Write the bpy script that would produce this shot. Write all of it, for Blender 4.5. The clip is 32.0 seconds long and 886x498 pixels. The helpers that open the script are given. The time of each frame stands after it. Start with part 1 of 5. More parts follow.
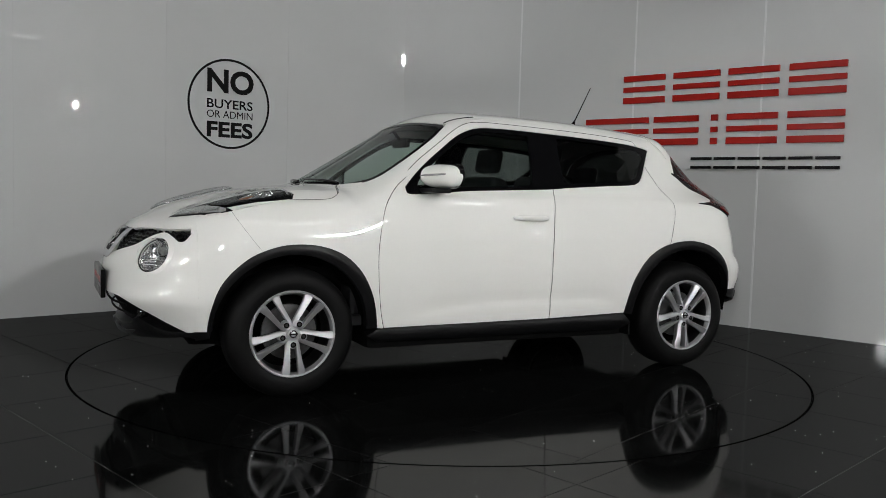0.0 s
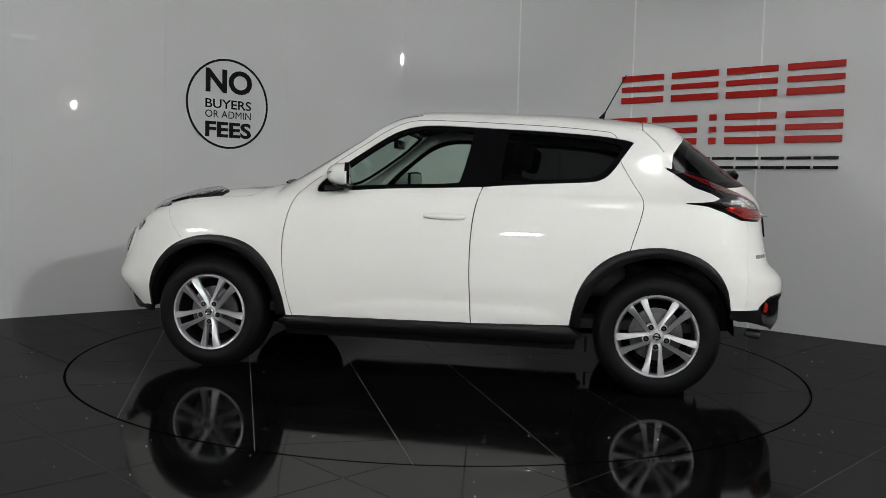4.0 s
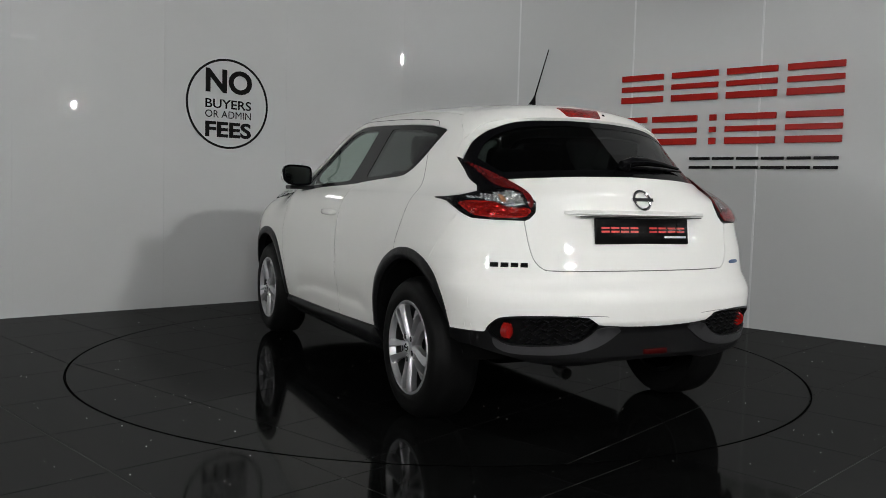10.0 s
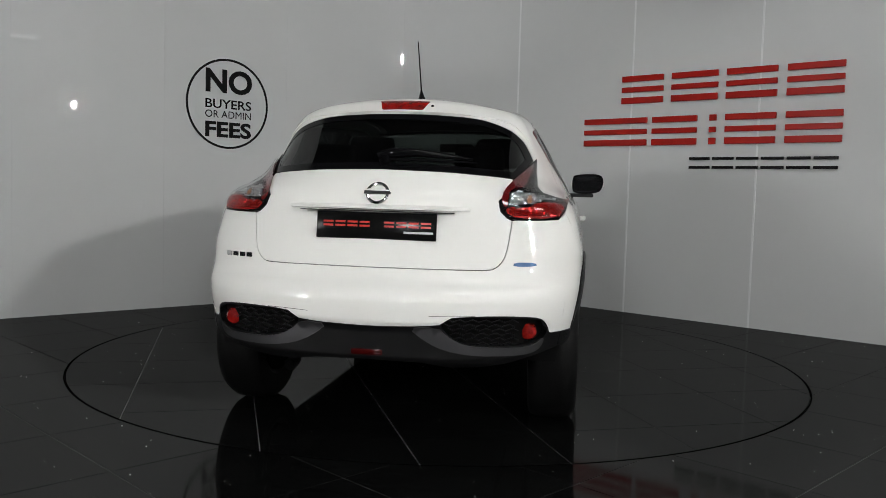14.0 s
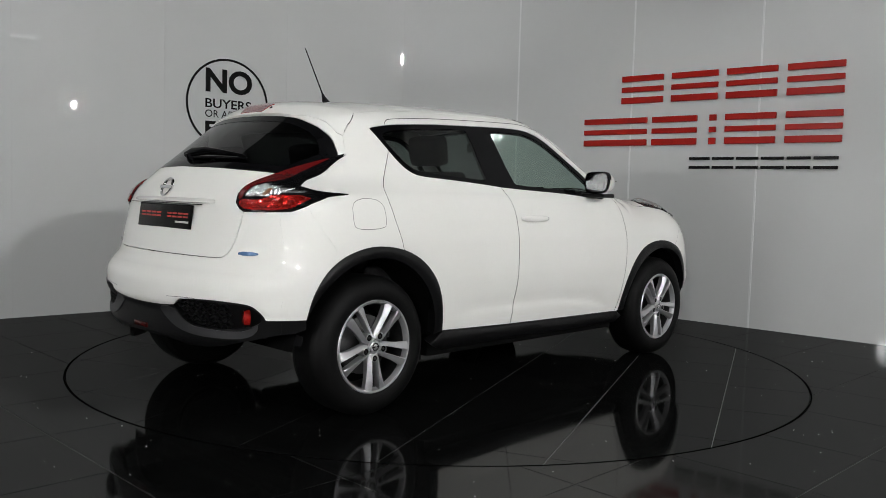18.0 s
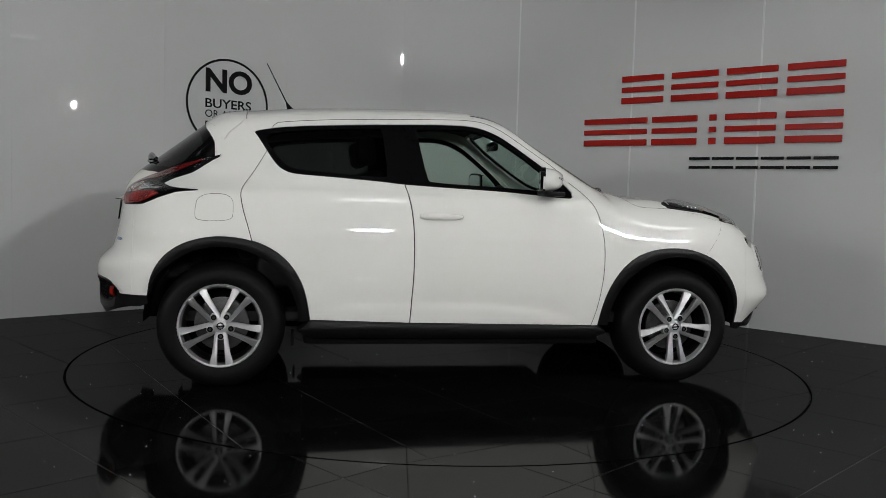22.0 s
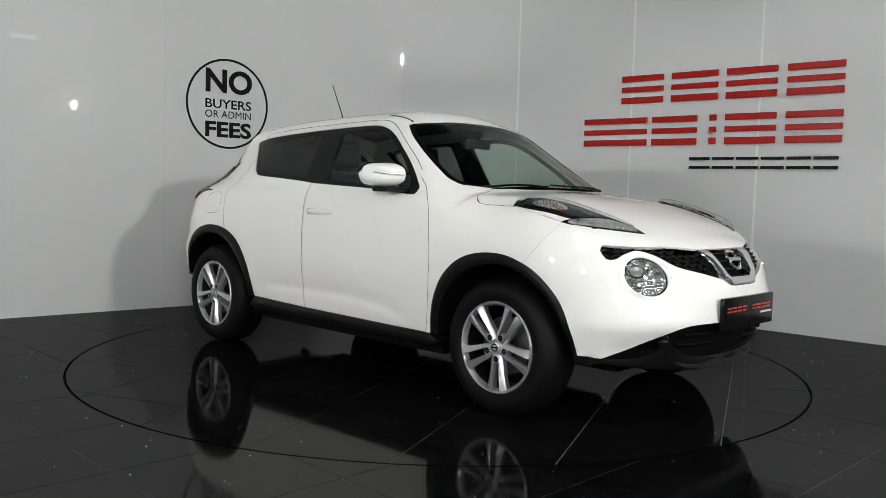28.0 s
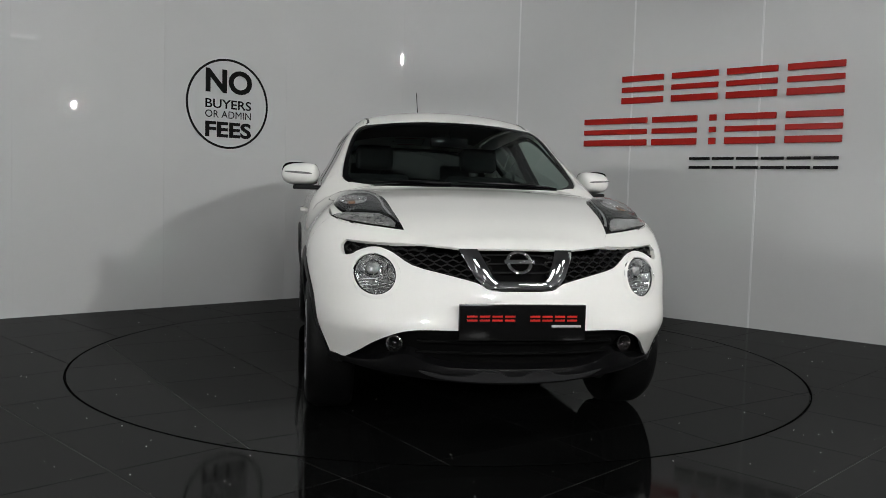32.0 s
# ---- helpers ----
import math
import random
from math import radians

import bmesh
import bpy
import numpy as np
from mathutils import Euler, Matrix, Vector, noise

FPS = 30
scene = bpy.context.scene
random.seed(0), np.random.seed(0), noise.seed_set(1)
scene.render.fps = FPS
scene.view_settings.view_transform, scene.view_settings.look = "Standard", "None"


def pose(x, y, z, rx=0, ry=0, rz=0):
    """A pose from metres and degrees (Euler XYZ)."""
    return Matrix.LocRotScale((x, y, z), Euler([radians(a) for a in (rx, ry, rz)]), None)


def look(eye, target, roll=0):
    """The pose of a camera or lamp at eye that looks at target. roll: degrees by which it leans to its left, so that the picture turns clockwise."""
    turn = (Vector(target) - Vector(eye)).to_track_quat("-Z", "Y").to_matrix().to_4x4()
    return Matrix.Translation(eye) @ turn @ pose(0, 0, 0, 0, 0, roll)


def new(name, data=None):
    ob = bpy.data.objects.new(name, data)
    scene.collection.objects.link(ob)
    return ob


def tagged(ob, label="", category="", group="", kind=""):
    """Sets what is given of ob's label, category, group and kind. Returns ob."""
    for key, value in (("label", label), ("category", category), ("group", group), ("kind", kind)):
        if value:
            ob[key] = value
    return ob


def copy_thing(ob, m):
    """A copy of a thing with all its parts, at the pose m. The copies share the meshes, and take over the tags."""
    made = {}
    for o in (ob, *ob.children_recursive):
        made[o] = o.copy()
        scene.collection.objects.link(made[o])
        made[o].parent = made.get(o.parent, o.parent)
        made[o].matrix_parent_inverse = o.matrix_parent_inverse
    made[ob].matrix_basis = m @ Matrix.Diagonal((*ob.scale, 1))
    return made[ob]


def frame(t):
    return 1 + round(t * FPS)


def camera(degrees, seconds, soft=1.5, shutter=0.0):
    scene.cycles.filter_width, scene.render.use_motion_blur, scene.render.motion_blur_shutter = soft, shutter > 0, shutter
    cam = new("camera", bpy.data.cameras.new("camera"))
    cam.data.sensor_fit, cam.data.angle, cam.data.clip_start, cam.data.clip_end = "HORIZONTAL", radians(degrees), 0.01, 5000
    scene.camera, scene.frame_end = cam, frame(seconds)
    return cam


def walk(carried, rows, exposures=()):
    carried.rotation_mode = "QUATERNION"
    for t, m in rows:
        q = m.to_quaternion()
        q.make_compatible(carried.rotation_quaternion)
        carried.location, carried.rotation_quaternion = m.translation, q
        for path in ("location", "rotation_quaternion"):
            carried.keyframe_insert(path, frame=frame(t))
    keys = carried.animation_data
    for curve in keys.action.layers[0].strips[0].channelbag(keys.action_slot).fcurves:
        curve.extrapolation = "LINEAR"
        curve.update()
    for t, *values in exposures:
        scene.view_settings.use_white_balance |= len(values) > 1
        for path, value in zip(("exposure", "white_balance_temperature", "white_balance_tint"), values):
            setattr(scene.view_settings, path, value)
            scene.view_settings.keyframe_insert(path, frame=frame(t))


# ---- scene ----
# ---------- camera: a fixed tripod that settles a hair to the right at the start ----------
cam = camera(55.58, 32.0, soft=0.5)
EYE = Vector((0.0, -5.443, 1.058))


def aim(yaw):
    p = radians(-3.789)
    d = Vector((-math.sin(radians(yaw)) * math.cos(p), math.cos(radians(yaw)) * math.cos(p), math.sin(p)))
    return look(EYE, EYE + d * 5, 1.63)


walk(cam, [(0, aim(0.025)), (1, aim(-0.015)), (2, aim(-0.045)), (3, aim(-0.075)), (32, aim(-0.075))], [(0, -0.20), (2, -0.28), (3, -0.27), (6, 0.29), (8, 0.27), (9, 0.27), (10, -0.17), (11, -0.44), (12, -0.53), (13, -0.27), (17, 0.01), (19, -0.08), (21, -0.41), (22, -0.42), (23, -0.42), (24, -0.04), (25, 0.03), (28, 0.29), (30, 0.15), (32, -0.07)])


def heading(t):
    """Turn of the platform and the car, in degrees."""
    q = (t - 16) / 16
    return 205.517 - 8.90867 * t + 0.0869 * q * q - 0.2743 * q ** 3


# ---------- light: a closed hall; floodlights, tubes and added fill dishes glow by their material ---------------
world = bpy.data.worlds.new("hall_air")
world.use_nodes = True
world.node_tree.nodes["Background"].inputs[0].default_value = (0.95, 1.0, 0.98, 1)
world.node_tree.nodes["Background"].inputs[1].default_value = 0.02
scene.world = world


# ---------- materials ----------
MATS = {}


def material(name, color, rough=0.5, metal=0.0, vary=0.06, scale=6.0, bump=0.0, bump_scale=60.0, coat=0.0, spec=0.5, island=0.0, glass=0.0, emit=0.0, ior=1.45, rough_vary=0.0):
    m = bpy.data.materials.new(name)
    m.use_nodes = True
    nt = m.node_tree
    b = nt.nodes["Principled BSDF"]
    b.inputs["Roughness"].default_value = rough
    b.inputs["Metallic"].default_value = metal
    b.inputs["Coat Weight"].default_value = coat
    b.inputs["Coat Roughness"].default_value = 0.03
    b.inputs["Specular IOR Level"].default_value = spec
    b.inputs["Transmission Weight"].default_value = glass
    b.inputs["IOR"].default_value = ior
    tc = nt.nodes.new("ShaderNodeTexCoord")
    big = nt.nodes.new("ShaderNodeTexNoise")
    big.inputs["Scale"].default_value, big.inputs["Detail"].default_value = scale, 5
    fine = nt.nodes.new("ShaderNodeTexNoise")
    fine.inputs["Scale"].default_value, fine.inputs["Detail"].default_value = bump_scale, 3
    nt.links.new(tc.outputs["Object"], big.inputs["Vector"])
    nt.links.new(tc.outputs["Object"], fine.inputs["Vector"])
    hsv = nt.nodes.new("ShaderNodeHueSaturation")
    hsv.inputs["Color"].default_value = (*color, 1)
    mr = nt.nodes.new("ShaderNodeMapRange")
    mr.inputs["From Min"].default_value, mr.inputs["From Max"].default_value = 0.3, 0.7
    mr.inputs["To Min"].default_value, mr.inputs["To Max"].default_value = 1 - vary, 1 + vary
    add = nt.nodes.new("ShaderNodeMath")
    add.operation = "ADD"
    mul = nt.nodes.new("ShaderNodeMath")
    mul.operation, mul.inputs[1].default_value = "MULTIPLY", 0.35
    nt.links.new(fine.outputs["Fac"], mul.inputs[0])
    mul2 = nt.nodes.new("ShaderNodeMath")
    mul2.operation, mul2.inputs[1].default_value = "MULTIPLY", 0.65
    nt.links.new(big.outputs["Fac"], mul2.inputs[0])
    nt.links.new(mul.outputs[0], add.inputs[0])
    nt.links.new(mul2.outputs[0], add.inputs[1])
    nt.links.new(add.outputs[0], mr.inputs["Value"])
    last = mr.outputs[0]
    if island:
        oi = nt.nodes.new("ShaderNodeObjectInfo")
        mi = nt.nodes.new("ShaderNodeMapRange")
        mi.inputs["To Min"].default_value, mi.inputs["To Max"].default_value = 1 - island, 1 + island
        nt.links.new(oi.outputs["Random"], mi.inputs["Value"])
        mm = nt.nodes.new("ShaderNodeMath")
        mm.operation = "MULTIPLY"
        nt.links.new(last, mm.inputs[0])
        nt.links.new(mi.outputs[0], mm.inputs[1])
        last = mm.outputs[0]
    nt.links.new(last, hsv.inputs["Value"])
    nt.links.new(hsv.outputs[0], b.inputs["Base Color"])
    if rough_vary:
        rr = nt.nodes.new("ShaderNodeMapRange")
        rr.inputs["From Min"].default_value, rr.inputs["From Max"].default_value = 0.3, 0.7
        rr.inputs["To Min"].default_value, rr.inputs["To Max"].default_value = rough - rough_vary, rough + rough_vary
        nt.links.new(big.outputs["Fac"], rr.inputs["Value"])
        nt.links.new(rr.outputs[0], b.inputs["Roughness"])
    if bump:
        bp = nt.nodes.new("ShaderNodeBump")
        bp.inputs["Strength"].default_value, bp.inputs["Distance"].default_value = bump, 0.004
        nt.links.new(fine.outputs["Fac"], bp.inputs["Height"])
        nt.links.new(bp.outputs[0], b.inputs["Normal"])
    if emit:
        b.inputs["Emission Color"].default_value = (*color, 1)
        b.inputs["Emission Strength"].default_value = emit
    MATS[name] = m
    return m


def thin_glass(name, tint, gloss=0.06, rise=0.9):
    """A pane: tinted see-through with a mirror-like sheen that grows at grazing angles."""
    m = bpy.data.materials.new(name)
    m.use_nodes = True
    nt = m.node_tree
    nt.nodes.remove(nt.nodes["Principled BSDF"])
    out = nt.nodes["Material Output"]
    tr = nt.nodes.new("ShaderNodeBsdfTransparent")
    tr.inputs[0].default_value = (*tint, 1)
    gl = nt.nodes.new("ShaderNodeBsdfGlossy")
    gl.inputs["Roughness"].default_value = 0.0
    lw = nt.nodes.new("ShaderNodeLayerWeight")
    lw.inputs[0].default_value = 0.5
    pw = nt.nodes.new("ShaderNodeMath")
    pw.operation, pw.inputs[1].default_value = "POWER", 5.0
    fr = nt.nodes.new("ShaderNodeMath")
    fr.operation, fr.inputs[1].default_value, fr.inputs[2].default_value = "MULTIPLY_ADD", rise, gloss
    nt.links.new(lw.outputs["Facing"], pw.inputs[0])
    nt.links.new(pw.outputs[0], fr.inputs[0])
    mx = nt.nodes.new("ShaderNodeMixShader")
    nt.links.new(fr.outputs[0], mx.inputs[0])
    nt.links.new(tr.outputs[0], mx.inputs[1])
    nt.links.new(gl.outputs[0], mx.inputs[2])
    nt.links.new(mx.outputs[0], out.inputs[0])
    MATS[name] = m
    return m


PAINT = material("white_car_paint", (0.81, 0.81, 0.772), rough=0.5, vary=0.012, scale=3, coat=1.0, spec=0.2)
CLAD = material("black_textured_plastic", (0.0045, 0.0045, 0.0048), rough=0.36, vary=0.2, bump=0.1, bump_scale=900, spec=0.22)
TRIMB = material("gloss_black_trim", (0.0035, 0.0035, 0.004), rough=0.12, vary=0.1, spec=0.14)
GRILLEM = material("gloss_black_grille", (0.03, 0.03, 0.03), rough=0.14, metal=0.5, vary=0.1, spec=0.5)
DARK = material("dark_cavity", (0.003, 0.003, 0.003), rough=0.8, vary=0.2, spec=0.1)
CABIN = material("charcoal_cabin_cloth", (0.018, 0.018, 0.02), rough=0.85, vary=0.25, bump=0.3, bump_scale=500)
LINER = material("grey_headliner", (0.10, 0.10, 0.10), rough=0.9, vary=0.1, bump=0.2, bump_scale=500)
CHROME = material("chrome", (0.78, 0.78, 0.78), rough=0.06, metal=1.0, vary=0.02)
ALLOY = material("silver_alloy", (0.52, 0.52, 0.53), rough=0.36, metal=0.8, vary=0.05, scale=20, bump=0.03, bump_scale=700)
STEEL = material("brake_steel", (0.10, 0.10, 0.10), rough=0.4, metal=1.0, vary=0.2, scale=30)
RUBBER = material("tyre_rubber", (0.0036, 0.0036, 0.0036), rough=0.5, vary=0.3, scale=25, bump=0.25, bump_scale=250, spec=0.13)
SKID = material("grey_bumper_insert", (0.07, 0.07, 0.073), rough=0.36, metal=0.7, vary=0.1, bump=0.1, bump_scale=500)
REDLENS = material("red_lamp_lens", (0.24, 0.007, 0.005), rough=0.07, vary=0.6, scale=24, bump=0.6, bump_scale=140, coat=1.0)
DEEPRED = material("deep_red_lamp_lens", (0.11, 0.005, 0.006), rough=0.08, vary=0.2, scale=60, coat=1.0)
# a darker, duller red than the other lenses, for the lower reflector
DARKRED = material("dark_red_lens", (0.035, 0.002, 0.002), rough=0.12, vary=0.2, scale=60, spec=0.2)
REDFACET = material("red_lamp_reflector", (0.55, 0.012, 0.008), rough=0.12, metal=0.75, vary=0.3, scale=60, coat=0.6)
CLEARLENS = material("clear_ribbed_lens", (0.50, 0.50, 0.49), rough=0.08, metal=0.6, vary=0.5, scale=35, bump=0.5, bump_scale=60, coat=1.0)
AMBER = material("amber_bulb", (0.32, 0.15, 0.08), rough=0.12, vary=0.5, scale=80, bump=0.4, bump_scale=150, coat=1.0)
REFLECTOR = material("lamp_reflector", (0.93, 0.93, 0.93), rough=0.05, metal=0.9, vary=0.1, scale=40, bump=0.35, bump_scale=140)
FOGM = material("dim_fog_reflector", (0.10, 0.10, 0.10), rough=0.08, metal=0.95, vary=0.3, scale=60, bump=0.4, bump_scale=80)
PLATE = material("black_plate", (0.005, 0.005, 0.005), rough=0.15, vary=0.1, spec=0.12)
PLATERED = material("plate_red_print", (0.45, 0.02, 0.015), rough=0.3, vary=0.1)
PLATEWHITE = material("plate_grey_print", (0.55, 0.55, 0.55), rough=0.4, vary=0.1)
BLUEBADGE = material("blue_badge", (0.02, 0.07, 0.17), rough=0.3, metal=0.2, vary=0.2)
GLASS = thin_glass("clear_window", (0.74, 0.83, 0.785), 0.045)
PRIVACY = thin_glass("privacy_window", (0.17, 0.185, 0.18), 0.045)
TAILGLASS = thin_glass("dark_tailgate_glass", (0.06, 0.066, 0.064), 0.045)
SHIELD = thin_glass("windscreen_glass", (0.56, 0.65, 0.61), 0.04, 0.6)
LENS = thin_glass("lamp_cover", (0.94, 0.95, 0.95), 0.035)

WALLM = material("white_wall_panel", (0.555, 0.565, 0.559), rough=0.008, vary=0.015, scale=0.8, bump=0.02, bump_scale=4, coat=0.0, island=0.012, spec=0.5)
STRIPM = material("aluminium_joint_strip", (0.66, 0.67, 0.665), rough=0.55, vary=0.05, spec=0.2)
TILEM = material("polished_black_tile", (0.0038, 0.0040, 0.0039), rough=0.9, vary=0.5, scale=2.0, bump=0.006, bump_scale=30, island=0.15, spec=0.0)


def polish(m, base, rise, rough):
    """Adds a mirror-like sheen over a dull material."""
    nt = m.node_tree
    b, out = nt.nodes["Principled BSDF"], nt.nodes["Material Output"]
    gl = nt.nodes.new("ShaderNodeBsdfGlossy")
    lw = nt.nodes.new("ShaderNodeLayerWeight")
    lw.inputs[0].default_value = 0.5
    pw = nt.nodes.new("ShaderNodeMath")
    pw.operation, pw.inputs[1].default_value = "POWER", 5.0
    fr = nt.nodes.new("ShaderNodeMath")
    fr.operation, fr.inputs[1].default_value, fr.inputs[2].default_value = "MULTIPLY_ADD", rise, base
    tc = nt.nodes.new("ShaderNodeTexCoord")
    wear = nt.nodes.new("ShaderNodeTexNoise")
    wear.inputs["Scale"].default_value, wear.inputs["Detail"].default_value = 3.0, 6
    mr = nt.nodes.new("ShaderNodeMapRange")
    mr.inputs["From Min"].default_value, mr.inputs["From Max"].default_value = 0.3, 0.7
    mr.inputs["To Min"].default_value, mr.inputs["To Max"].default_value = rough * 0.6, rough * 1.5
    nt.links.new(tc.outputs["Object"], wear.inputs["Vector"])
    nt.links.new(wear.outputs["Fac"], mr.inputs["Value"])
    nt.links.new(mr.outputs[0], gl.inputs["Roughness"])
    nt.links.new(lw.outputs["Facing"], pw.inputs[0])
    nt.links.new(pw.outputs[0], fr.inputs[0])
    mx = nt.nodes.new("ShaderNodeMixShader")
    nt.links.new(fr.outputs[0], mx.inputs[0])
    nt.links.new(b.outputs[0], mx.inputs[1])
    nt.links.new(gl.outputs[0], mx.inputs[2])
    nt.links.new(mx.outputs[0], out.inputs[0])


polish(TILEM, 0.074, 0.14, 0.06)
GROUTM = material("grey_grout", (0.26, 0.26, 0.26), rough=0.8, vary=0.25, scale=12)
RIMM = material("dark_ring_gap", (0.001, 0.001, 0.001), rough=0.8, vary=0.2, spec=0.0)
SIGNRED = material("red_acrylic", (0.33, 0.010, 0.006), rough=0.3, vary=0.05, spec=0.2)
SIGNBLK = material("black_acrylic", (0.005, 0.005, 0.005), rough=0.35, vary=0.1, spec=0.12)
HALLM = material("hall_wall_paint", (0.34, 0.35, 0.35), rough=0.7, vary=0.12, scale=0.6)
CEILM = material("dark_hall_ceiling", (0.10, 0.10, 0.105), rough=0.85, vary=0.15, scale=0.7)
TUBEM = material("lit_tube", (1.0, 1.0, 1.0), rough=0.5, vary=0.0, emit=4.5)
FLOODM = material("lit_flood_lens", (1.0, 1.0, 1.0), rough=0.5, vary=0.0, emit=3200.0)
SPOTM = material("lit_small_lens", (1.0, 1.0, 1.0), rough=0.5, vary=0.0, emit=1200.0)
WIDEFILLM = material("lit_wide_fill_lens", (1.0, 1.0, 1.0), rough=0.5, vary=0.0, emit=250.0)
MAINM = material("lit_main_lens", (1.0, 1.0, 1.0), rough=0.5, vary=0.0, emit=760.0)
FILLM = material("lit_fill_lens", (1.0, 1.0, 1.0), rough=0.5, vary=0.0, emit=12.2)
OPALM = material("lit_opal_diffuser", (1.0, 1.0, 1.0), rough=0.5, vary=0.0, emit=0.75)
GLOWM = material("lit_bulkhead_lens", (1.0, 1.0, 1.0), rough=0.5, vary=0.0, emit=10.0)
FIXM = material("white_lamp_housing", (0.6, 0.6, 0.6), rough=0.5, vary=0.05)
GLINT = material("white_grit", (0.85, 0.85, 0.85), rough=0.4, vary=0.1)


# ---------- mesh helpers ----------
def mesh_part(name, verts, faces, mat, parent=None, label="", normals=None, smooth=True, loc=(0, 0, 0)):
    me = bpy.data.meshes.new(name)
    me.from_pydata([tuple(map(float, v)) for v in verts], [], [tuple(int(i) for i in q) for q in faces])
    me.materials.append(mat)
    if smooth:
        me.polygons.foreach_set("use_smooth", [True] * len(me.polygons))
    me.update()
    if normals is not None:
        me.normals_split_custom_set_from_vertices([tuple(map(float, n)) for n in normals])
    ob = new(name, me)
    ob.location = loc
    if parent is not None:
        ob.parent = parent
    if label:
        tagged(ob, label)
    return ob


def part(name, bm, mat, parent=None, label="", smooth=False, loc=(0, 0, 0)):
    bmesh.ops.recalc_face_normals(bm, faces=bm.faces)
    me = bpy.data.meshes.new(name)
    bm.to_mesh(me)
    bm.free()
    me.materials.append(mat)
    if smooth:
        me.polygons.foreach_set("use_smooth", [True] * len(me.polygons))
        me.set_sharp_from_angle(angle=radians(38))
    ob = new(name, me)
    ob.location = loc
    if parent is not None:
        ob.parent = parent
    if label:
        tagged(ob, label)
    return ob


def box(bm, lo, hi, bev=0.0, m=None, seg=2):
    v = [Vector((x, y, z)) for x in (lo[0], hi[0]) for y in (lo[1], hi[1]) for z in (lo[2], hi[2])]
    vs = [bm.verts.new(m @ p if m else p) for p in v]
    fs = [bm.faces.new([vs[i] for i in q]) for q in ((0, 1, 3, 2), (4, 6, 7, 5), (0, 4, 5, 1), (2, 3, 7, 6), (0, 2, 6, 4), (1, 5, 7, 3))]
    if bev:
        es = list({e for q in fs for e in q.edges})
        bmesh.ops.bevel(bm, geom=es, offset=bev, segments=seg, affect="EDGES", profile=0.6)


def lathe(bm, prof, n=48, m=None, a0=0.0, a1=2 * math.pi):
    """Turns (radius, height) points about the local y axis."""
    full = abs(a1 - a0 - 2 * math.pi) < 1e-6
    cnt = n if full else n + 1
    rings = []
    for r, y in prof:
        ring = []
        for i in range(cnt):
            a = a0 + (a1 - a0) * i / n
            p = Vector((r * math.cos(a), y, r * math.sin(a)))
            ring.append(bm.verts.new(m @ p if m else p))
        rings.append(ring)
    for a, b in zip(rings, rings[1:]):
        for i in range(n):
            j = (i + 1) % cnt
            bm.faces.new((a[i], a[j], b[j], b[i]))
    return rings


def tube(bm, pts, rad, n=10, cap=True):
    """A round bar along points; rad is one number or one for each point."""
    pts = [Vector(p) for p in pts]
    rads = rad if isinstance(rad, (list, tuple)) else [rad] * len(pts)
    rings = []
    for i, p in enumerate(pts):
        d = (pts[min(i + 1, len(pts) - 1)] - pts[max(i - 1, 0)]).normalized()
        q = d.to_track_quat("Z", "Y")
        rings.append([bm.verts.new(p + q @ Vector((rads[i] * math.cos(2 * math.pi * k / n), rads[i] * math.sin(2 * math.pi * k / n), 0))) for k in range(n)])
    for a, b in zip(rings, rings[1:]):
        for k in range(n):
            bm.faces.new((a[k], a[(k + 1) % n], b[(k + 1) % n], b[k]))
    if cap:
        bm.faces.new(rings[0][::-1])
        bm.faces.new(rings[-1])


def prism(bm, poly, z0, z1):
    a = [bm.verts.new((p[0], p[1], z0)) for p in poly]
    b = [bm.verts.new((p[0], p[1], z1)) for p in poly]
    bm.faces.new(b)
    bm.faces.new(a[::-1])
    for i in range(len(poly)):
        j = (i + 1) % len(poly)
        bm.faces.new((a[i], a[j], b[j], b[i]))


# ---------- the hall ----------
LU, RU = Vector((0.7506, 0.6608, 0)), Vector((0.7493, -0.6623, 0))
L0, R0 = Vector((-3.372, 0.951, 0)), Vector((1.764, 2.310, 0))
APEX = Vector((-0.033, 3.90, 0))
WALL_H = 5.3
LAMP_Z = 3.62


def wall_point(s):
    """A point of the wall's foot line, s metres from the corner's middle (left is negative), and its inward normal."""
    rad, half = 1.5, radians(41.45)
    arc = rad * half
    lt = rad * math.tan(half)
    if abs(s) <= arc:
        a = s / rad
        c = APEX + Vector((0, -rad / math.cos(half), 0))
        d = Vector((math.sin(a), math.cos(a), 0))
        return c + d * rad, -d
    if s < 0:
        p = APEX - LU * (lt + (-s - arc))
        return p, Vector((LU.y, -LU.x, 0))
    p = APEX + RU * (lt + (s - arc))
    return p, Vector((RU.y, -RU.x, 0)) * 1.0


def s_of_left(d):
    """Wall coordinate of a point d metres along the left wall from its far reference mark."""
    return -((APEX - (L0 + LU * d)).length - 1.5 * math.tan(radians(41.45)) + 1.5 * radians(41.45))


def s_of_right(d):
    return (APEX - (R0 + RU * d)).length - 1.5 * math.tan(radians(41.45)) + 1.5 * radians(41.45)


def inward(s):
    p, n = wall_point(s)
    return p, (n if n.y < 0 else -n)


